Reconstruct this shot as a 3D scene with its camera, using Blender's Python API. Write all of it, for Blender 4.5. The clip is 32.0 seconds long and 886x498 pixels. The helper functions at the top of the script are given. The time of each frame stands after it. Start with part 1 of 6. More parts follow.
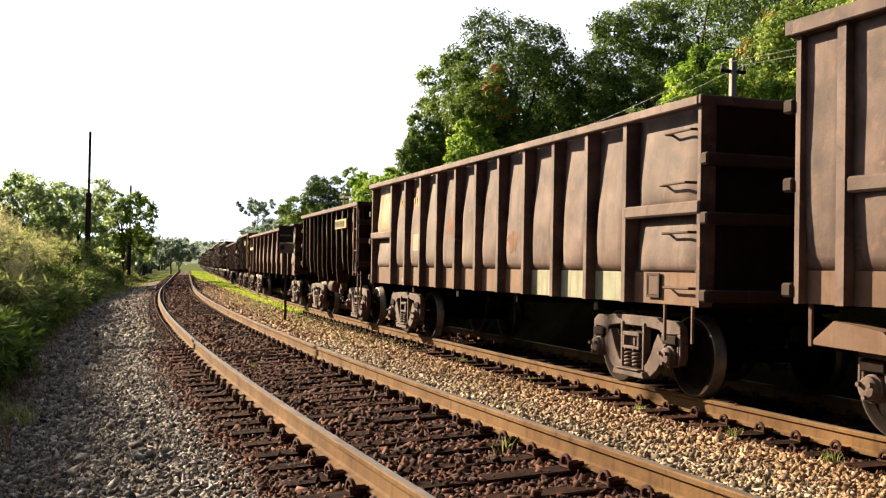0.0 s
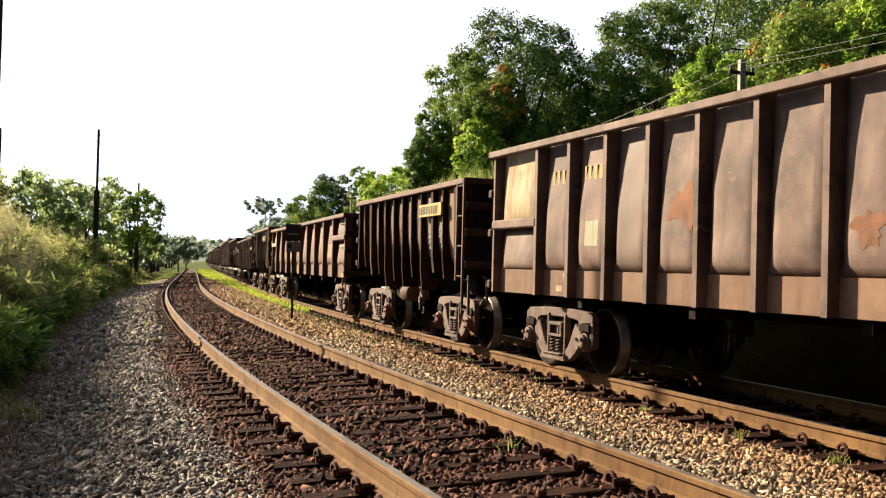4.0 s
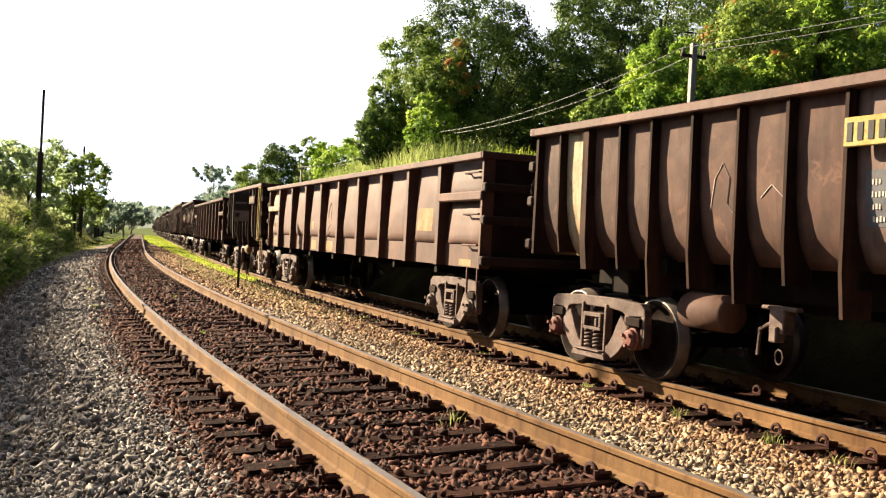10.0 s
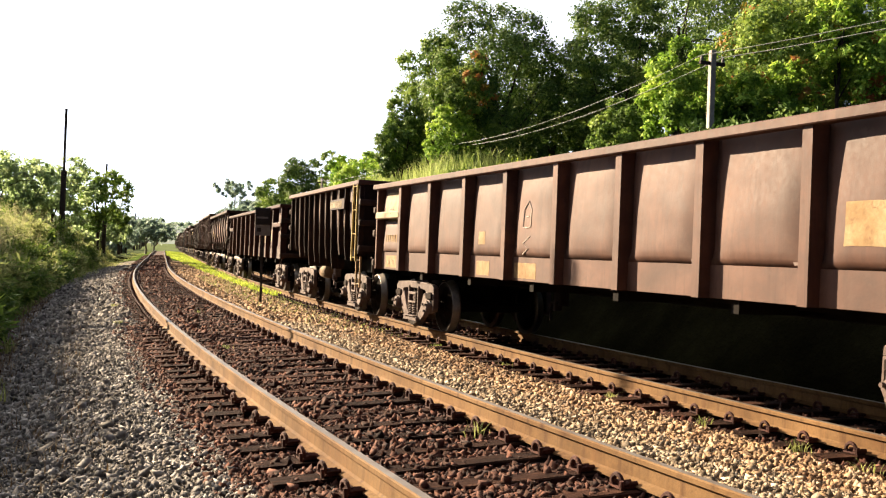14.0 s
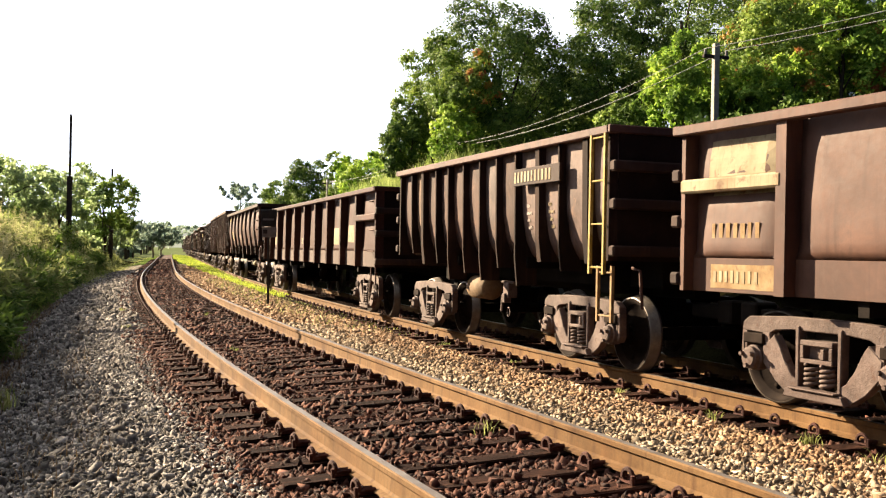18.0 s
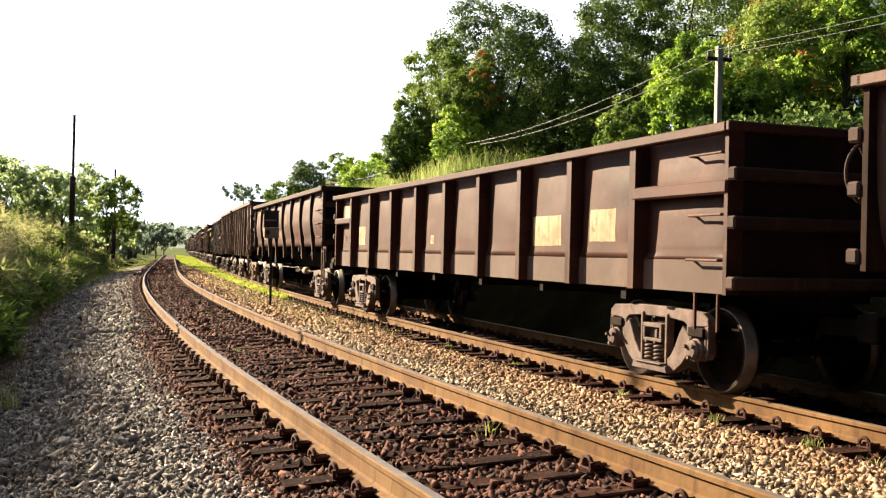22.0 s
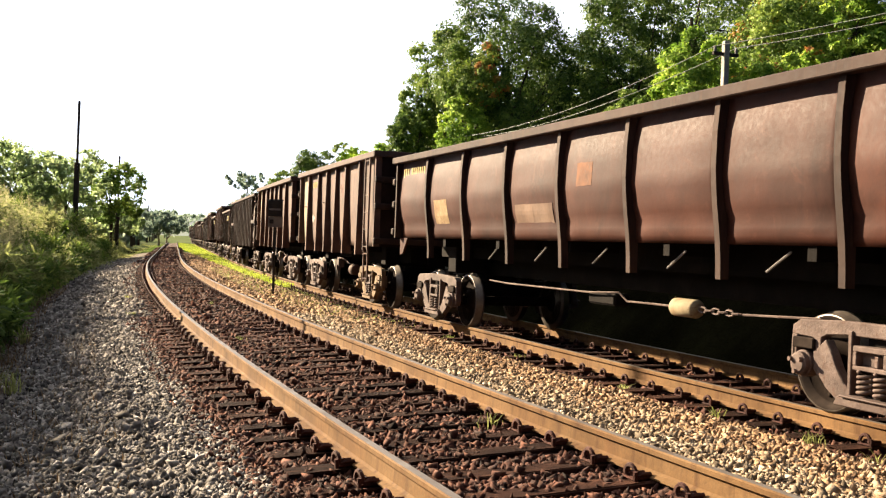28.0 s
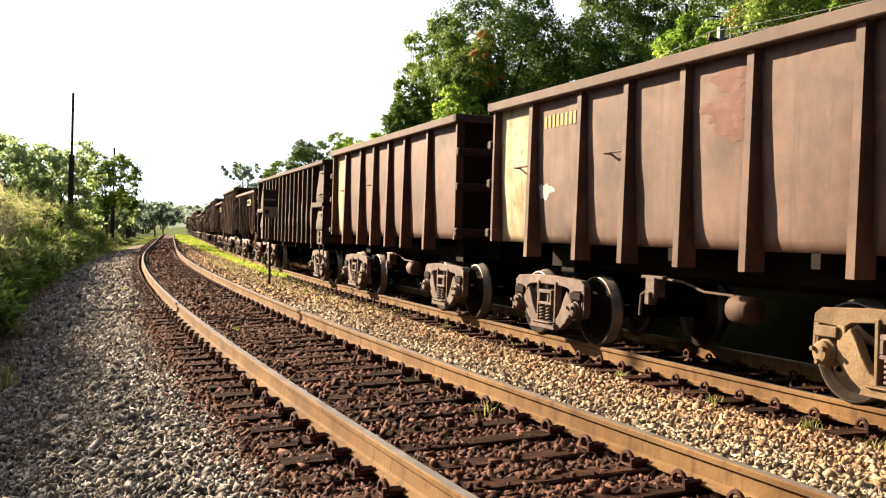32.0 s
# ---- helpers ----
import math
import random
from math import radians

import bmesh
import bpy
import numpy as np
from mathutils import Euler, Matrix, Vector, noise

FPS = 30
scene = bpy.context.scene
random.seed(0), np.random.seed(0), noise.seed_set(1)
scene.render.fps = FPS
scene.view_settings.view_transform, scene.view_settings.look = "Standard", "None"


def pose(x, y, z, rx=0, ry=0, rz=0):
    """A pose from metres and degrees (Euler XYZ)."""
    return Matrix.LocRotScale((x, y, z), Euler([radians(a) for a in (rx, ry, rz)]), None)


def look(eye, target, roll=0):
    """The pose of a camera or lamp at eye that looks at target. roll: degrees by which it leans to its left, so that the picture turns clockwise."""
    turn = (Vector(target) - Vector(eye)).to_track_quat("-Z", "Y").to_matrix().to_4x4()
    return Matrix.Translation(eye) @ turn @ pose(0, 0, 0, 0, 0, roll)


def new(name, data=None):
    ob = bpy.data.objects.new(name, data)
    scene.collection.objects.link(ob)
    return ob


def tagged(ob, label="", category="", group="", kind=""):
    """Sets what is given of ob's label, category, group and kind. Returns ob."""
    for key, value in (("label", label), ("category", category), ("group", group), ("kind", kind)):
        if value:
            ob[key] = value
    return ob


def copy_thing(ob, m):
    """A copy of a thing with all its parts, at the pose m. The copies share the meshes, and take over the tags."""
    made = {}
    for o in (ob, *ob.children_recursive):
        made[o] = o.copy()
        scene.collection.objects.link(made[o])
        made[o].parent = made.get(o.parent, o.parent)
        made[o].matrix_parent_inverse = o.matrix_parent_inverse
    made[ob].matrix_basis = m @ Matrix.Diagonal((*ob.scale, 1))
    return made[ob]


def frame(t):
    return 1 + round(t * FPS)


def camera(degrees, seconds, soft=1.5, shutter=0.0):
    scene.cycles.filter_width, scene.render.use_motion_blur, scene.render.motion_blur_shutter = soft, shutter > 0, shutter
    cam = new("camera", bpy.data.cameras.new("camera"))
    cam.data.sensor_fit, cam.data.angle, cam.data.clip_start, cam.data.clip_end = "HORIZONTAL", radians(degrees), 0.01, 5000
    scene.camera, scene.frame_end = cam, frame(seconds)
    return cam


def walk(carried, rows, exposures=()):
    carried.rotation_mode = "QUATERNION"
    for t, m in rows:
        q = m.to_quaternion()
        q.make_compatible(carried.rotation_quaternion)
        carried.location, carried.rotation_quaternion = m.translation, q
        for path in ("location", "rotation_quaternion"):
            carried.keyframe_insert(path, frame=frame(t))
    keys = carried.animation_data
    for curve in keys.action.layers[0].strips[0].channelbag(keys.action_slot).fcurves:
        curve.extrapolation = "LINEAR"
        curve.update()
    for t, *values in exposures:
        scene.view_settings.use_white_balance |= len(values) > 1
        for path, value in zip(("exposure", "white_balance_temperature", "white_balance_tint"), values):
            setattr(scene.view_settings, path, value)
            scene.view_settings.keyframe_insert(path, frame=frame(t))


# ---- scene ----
# ---- camera ----
cam = camera(47.23, 32.0, soft=1.2)
PATH = [
    (0.0, pose(-0.010, 0.014, 1.324, 91.063, -1.049, 0.940)),
    (0.5, pose(-0.012, -0.003, 1.326, 91.029, -1.265, 1.061)),
    (1.0, pose(-0.013, -0.003, 1.325, 91.301, -1.447, 1.204)),
    (1.5, pose(-0.008, -0.003, 1.325, 91.331, -1.446, 1.163)),
    (2.0, pose(-0.007, -0.007, 1.322, 91.343, -1.259, 1.114)),
    (2.5, pose(-0.007, -0.004, 1.323, 91.287, -1.304, 1.155)),
    (4.5, pose(-0.011, 0.014, 1.321, 91.017, -1.452, 1.368)),
    (5.0, pose(-0.008, 0.013, 1.322, 91.035, -1.420, 1.427)),
    (5.5, pose(-0.007, 0.004, 1.322, 91.149, -1.364, 1.507)),
    (6.0, pose(-0.015, 0.002, 1.320, 90.840, -1.570, 1.563)),
    (6.5, pose(-0.014, 0.006, 1.320, 90.801, -1.571, 1.426)),
    (7.0, pose(-0.011, 0.005, 1.320, 90.897, -1.286, 1.350)),
    (7.5, pose(-0.010, -0.003, 1.321, 90.902, -1.193, 1.061)),
    (8.0, pose(-0.016, 0.003, 1.316, 90.881, -0.823, 1.470)),
    (8.5, pose(-0.024, -0.002, 1.314, 90.357, -1.207, 1.586)),
    (9.0, pose(-0.012, 0.009, 1.317, 90.188, -1.600, 1.088)),
    (9.5, pose(0.000, 0.001, 1.327, 90.088, -2.800, -0.870)),
    (10.0, pose(0.004, 0.003, 1.324, 89.681, -3.051, -1.545)),
    (10.5, pose(0.005, 0.010, 1.325, 89.285, -2.509, -1.689)),
    (11.0, pose(0.011, 0.008, 1.324, 89.450, -2.283, -1.679)),
    (11.5, pose(0.010, 0.021, 1.321, 89.432, -2.127, -1.369)),
    (12.0, pose(0.008, 0.013, 1.322, 89.566, -1.999, -1.129)),
    (12.5, pose(0.004, -0.002, 1.326, 89.689, -1.896, -1.209)),
    (13.0, pose(0.001, -0.005, 1.326, 90.187, -2.376, -1.012)),
    (13.5, pose(-0.001, -0.012, 1.328, 90.218, -2.228, -0.617)),
    (14.0, pose(-0.001, -0.001, 1.325, 90.286, -2.178, -0.363)),
    (14.5, pose(0.000, 0.011, 1.315, 89.947, -1.824, -0.154)),
    (15.0, pose(-0.003, 0.003, 1.316, 89.719, -1.770, -0.096)),
    (15.5, pose(-0.006, 0.012, 1.320, 89.631, -1.565, 0.307)),
    (17.5, pose(-0.000, -0.002, 1.319, 90.245, -1.283, 0.187)),
    (18.0, pose(-0.001, 0.004, 1.319, 90.209, -1.152, 0.003)),
    (18.5, pose(-0.007, -0.001, 1.320, 90.209, -1.413, -0.064)),
    (19.0, pose(-0.008, -0.002, 1.321, 90.181, -1.579, -0.058)),
    (19.5, pose(-0.004, 0.005, 1.320, 90.214, -1.462, -0.315)),
    (20.0, pose(-0.003, -0.005, 1.323, 90.317, -1.429, -0.332)),
    (20.5, pose(-0.001, 0.002, 1.318, 90.200, -1.381, -0.250)),
    (21.0, pose(-0.004, 0.005, 1.319, 90.119, -1.332, -0.106)),
    (21.5, pose(0.001, 0.009, 1.322, 90.168, -1.329, 0.102)),
    (22.0, pose(0.004, 0.009, 1.319, 90.290, -1.348, 0.149)),
    (22.5, pose(0.004, 0.002, 1.317, 90.309, -1.360, 0.034)),
    (23.0, pose(-0.000, 0.000, 1.316, 90.311, -1.356, 0.000)),
    (23.5, pose(-0.001, 0.000, 1.317, 90.233, -1.412, 0.011)),
    (24.0, pose(-0.005, 0.003, 1.318, 90.201, -1.531, -0.002)),
    (24.5, pose(0.001, -0.003, 1.318, 90.294, -1.326, -0.062)),
    (25.0, pose(0.005, -0.000, 1.318, 90.179, -1.440, -0.233)),
    (25.5, pose(0.003, -0.003, 1.319, 90.045, -1.494, -0.166)),
    (27.5, pose(-0.007, -0.006, 1.317, 89.813, -1.830, 0.273)),
    (28.0, pose(-0.014, -0.007, 1.318, 89.805, -2.172, 0.297)),
    (28.5, pose(-0.016, -0.006, 1.316, 90.226, -2.067, 0.251)),
    (29.0, pose(-0.015, -0.025, 1.317, 90.175, -2.101, -0.062)),
    (29.5, pose(0.005, -0.005, 1.314, 89.778, -1.832, -0.099)),
    (30.0, pose(0.007, 0.002, 1.312, 89.365, -1.761, -0.172)),
    (30.5, pose(0.001, 0.015, 1.314, 89.184, -1.582, -0.092)),
    (31.0, pose(-0.003, 0.015, 1.316, 89.323, -1.447, 0.240)),
    (31.5, pose(-0.001, 0.023, 1.312, 89.258, -1.661, 0.191)),
    (32.0, pose(-0.002, 0.022, 1.311, 89.195, -1.669, 0.098)),
]
walk(cam, PATH, exposures=[(0.0, 1.96), (8.8, 1.96), (10.5, 2.39), (32.0, 2.39)])

# ---- light ----
SUN_AZ, SUN_EL = radians(-53), radians(23)   # azimuth from +y towards +x, elevation
world = bpy.data.worlds.new("sky")
scene.world = world
world.use_nodes = True
wn = world.node_tree.nodes
sky = wn.new("ShaderNodeTexSky")
sky.sky_type, sky.sun_disc = "NISHITA", False
sky.sun_elevation, sky.sun_rotation = SUN_EL, SUN_AZ
sky.air_density, sky.dust_density, sky.ozone_density, sky.altitude = 0.12, 0.35, 1.0, 900
wn["Background"].inputs["Strength"].default_value = 0.035
world.node_tree.links.new(sky.outputs["Color"], wn["Background"].inputs["Color"])
# thick morning haze: a broad white glow round the sun that dies away on the far side of the sky
sun_way = (math.sin(SUN_AZ) * math.cos(SUN_EL), math.cos(SUN_AZ) * math.cos(SUN_EL), math.sin(SUN_EL))
where = wn.new("ShaderNodeTexCoord")
dot = wn.new("ShaderNodeVectorMath")
dot.operation = "DOT_PRODUCT"
dot.inputs[1].default_value = sun_way
world.node_tree.links.new(where.outputs["Generated"], dot.inputs[0])
glow = wn.new("ShaderNodeMapRange")
glow.interpolation_type = "SMOOTHSTEP"
glow.inputs["From Min"].default_value, glow.inputs["From Max"].default_value = 0.22, 0.60
glow.inputs["To Min"].default_value, glow.inputs["To Max"].default_value = 0.0, 0.33
world.node_tree.links.new(dot.outputs["Value"], glow.inputs["Value"])
haze = wn.new("ShaderNodeBackground")
haze.inputs["Color"].default_value = (0.965, 0.97, 1.0, 1)
world.node_tree.links.new(glow.outputs["Result"], haze.inputs["Strength"])
both = wn.new("ShaderNodeAddShader")
world.node_tree.links.new(wn["Background"].outputs[0], both.inputs[0])
world.node_tree.links.new(haze.outputs[0], both.inputs[1])
world.node_tree.links.new(both.outputs[0], wn["World Output"].inputs["Surface"])
sun = new("sun", bpy.data.lights.new("sun", "SUN"))
sun.data.energy, sun.data.angle, sun.data.color = 5.0, radians(0.55), (1.0, 0.80, 0.55)
sun.matrix_basis = look((0, 0, 50), (-50 * math.sin(SUN_AZ) * math.cos(SUN_EL), -50 * math.cos(SUN_AZ) * math.cos(SUN_EL), 50 - 50 * math.sin(SUN_EL)))

# ---- materials ----
def ramp(nt, fac, stops):
    r = nt.nodes.new("ShaderNodeValToRGB")
    while len(r.color_ramp.elements) < len(stops):
        r.color_ramp.elements.new(0.5)
    for e, (p, c) in zip(r.color_ramp.elements, stops):
        e.position, e.color = p, (*c, 1)
    nt.links.new(fac, r.inputs["Fac"])
    return r.outputs["Color"]


def noise_tex(nt, vec, scale, detail=6, rough=0.6, dist=0.0):
    n = nt.nodes.new("ShaderNodeTexNoise")
    n.inputs["Scale"].default_value, n.inputs["Detail"].default_value = scale, detail
    n.inputs["Roughness"].default_value, n.inputs["Distortion"].default_value = rough, dist
    nt.links.new(vec, n.inputs["Vector"])
    return n.outputs["Fac"]


def mixc(nt, fac, a, b, mode="MIX"):
    m = nt.nodes.new("ShaderNodeMix")
    m.data_type, m.blend_type = "RGBA", mode
    for sock, v in ((m.inputs[0], fac), (m.inputs[6], a), (m.inputs[7], b)):
        if isinstance(v, (int, float)):
            sock.default_value = v
        elif isinstance(v, tuple):
            sock.default_value = (*v, 1)
        else:
            nt.links.new(v, sock)
    return m.outputs[2]


def mat(name, dark, mid, light, scale=2.0, fine=25.0, rough=0.8, bump=0.3, metal=0.0, vary=0.0, streak=None, spots=None, stretch=(1, 1, 1), depth=0.02, tone=0.43, grain=0.55, gloss=0.21, stain=0.0):
    """Two scales of noise between three colours, fine relief, and, where given, run-down streaks and spots of a second colour.
    vary: how much brightness differs from object to object and island to island."""
    dark, mid, light = (tuple(v * tone for v in c) for c in (dark, mid, light))
    streak, spots = (tuple(v * tone for v in c) if c else None for c in (streak, spots))
    m = bpy.data.materials.new(name)
    m.use_nodes = True
    nt = m.node_tree
    bs = nt.nodes["Principled BSDF"]
    tc = nt.nodes.new("ShaderNodeTexCoord")
    info = nt.nodes.new("ShaderNodeObjectInfo")
    mp = nt.nodes.new("ShaderNodeMapping")
    nt.links.new(tc.outputs["Object"], mp.inputs["Vector"])
    mp.inputs["Scale"].default_value = stretch
    add = nt.nodes.new("ShaderNodeVectorMath")
    add.operation = "MULTIPLY_ADD"
    add.inputs[1].default_value = (37.0, 19.0, 11.0)
    nt.links.new(info.outputs["Random"], add.inputs[0])
    nt.links.new(mp.outputs["Vector"], add.inputs[2])
    vec = add.outputs["Vector"]
    big, small = noise_tex(nt, vec, scale), noise_tex(nt, vec, fine, 4)
    c = ramp(nt, big, [(0.3, dark), (0.5, mid), (0.7, light)])
    c = mixc(nt, grain, c, ramp(nt, small, [(0.25, (0.45, 0.45, 0.45)), (0.75, (1.0, 1.0, 1.0))]), "MULTIPLY")
    if stain:
        lo = 1 - stain
        patch = noise_tex(nt, vec, 0.8, 9, 0.68, 1.2)
        c = mixc(nt, 1.0, c, ramp(nt, patch, [(0.36, (lo, lo, lo)), (0.5, (0.92, 0.92, 0.92)), (0.66, (1.12, 1.1, 1.08))]), "MULTIPLY")
    if streak:
        mp2 = nt.nodes.new("ShaderNodeMapping")
        mp2.inputs["Scale"].default_value = (9, 9, 0.7)
        nt.links.new(add.outputs["Vector"], mp2.inputs["Vector"])
        s = noise_tex(nt, mp2.outputs["Vector"], 1.0, 5)
        c = mixc(nt, ramp(nt, s, [(0.52, (0, 0, 0)), (0.72, (0.8, 0.8, 0.8))]), c, streak)
    if spots:
        s = noise_tex(nt, vec, scale * 2.7, 8, 0.7, 0.5)
        c = mixc(nt, ramp(nt, s, [(0.56, (0, 0, 0)), (0.66, (0.85, 0.85, 0.85))]), c, spots)
    if vary:
        geo = nt.nodes.new("ShaderNodeNewGeometry")
        both = nt.nodes.new("ShaderNodeMath")
        both.operation = "ADD"
        nt.links.new(geo.outputs["Random Per Island"], both.inputs[0])
        nt.links.new(info.outputs["Random"], both.inputs[1])
        fr = nt.nodes.new("ShaderNodeMath")
        fr.operation = "FRACT"
        nt.links.new(both.outputs[0], fr.inputs[0])
        lo = 1 - vary
        c = mixc(nt, 1.0, c, ramp(nt, fr.outputs[0], [(0.0, (lo, lo, lo)), (1.0, (1 + vary, 1 + vary, 1 + vary))]), "MULTIPLY")
    nt.links.new(c, bs.inputs["Base Color"])
    bs.inputs["Metallic"].default_value = metal
    bs.inputs["Specular IOR Level"].default_value = gloss
    rr = nt.nodes.new("ShaderNodeMapRange")
    rr.inputs["To Min"].default_value, rr.inputs["To Max"].default_value = max(rough - 0.12, 0.05), min(rough + 0.12, 1)
    nt.links.new(small, rr.inputs["Value"])
    nt.links.new(rr.outputs["Result"], bs.inputs["Roughness"])
    if bump:
        b = nt.nodes.new("ShaderNodeBump")
        b.inputs["Strength"].default_value, b.inputs["Distance"].default_value = bump, depth
        nt.links.new(small, b.inputs["Height"])
        nt.links.new(b.outputs["Normal"], bs.inputs["Normal"])
    return m


def leaf_mat(name, dark, mid, light, glow=0.26, rough=0.65):
    """Leaves: colour differs from leaf to leaf, and some light passes through."""
    m = bpy.data.materials.new(name)
    m.use_nodes = True
    nt = m.node_tree
    bs = nt.nodes["Principled BSDF"]
    geo = nt.nodes.new("ShaderNodeNewGeometry")
    tc = nt.nodes.new("ShaderNodeTexCoord")
    n = noise_tex(nt, tc.outputs["Object"], 0.45, 3)
    ad = nt.nodes.new("ShaderNodeMath")
    ad.operation = "MULTIPLY_ADD"
    nt.links.new(geo.outputs["Random Per Island"], ad.inputs[0])
    ad.inputs[1].default_value = 0.38
    swing = nt.nodes.new("ShaderNodeMath")
    swing.operation = "MULTIPLY_ADD"
    swing.inputs[1].default_value, swing.inputs[2].default_value = 1.9, -0.42
    nt.links.new(n, swing.inputs[0])
    nt.links.new(swing.outputs[0], ad.inputs[2])
    c = ramp(nt, ad.outputs[0], [(0.35, dark), (0.7, mid), (1.05, light)])
    nt.links.new(c, bs.inputs["Base Color"])
    bs.inputs["Roughness"].default_value = rough
    bs.inputs["Specular IOR Level"].default_value = 0.15
    tr = nt.nodes.new("ShaderNodeBsdfTranslucent")
    nt.links.new(c, tr.inputs["Color"])
    mx = nt.nodes.new("ShaderNodeMixShader")
    mx.inputs[0].default_value = glow
    nt.links.new(bs.outputs[0], mx.inputs[1])
    nt.links.new(tr.outputs[0], mx.inputs[2])
    nt.links.new(mx.outputs[0], nt.nodes["Material Output"].inputs["Surface"])
    return m


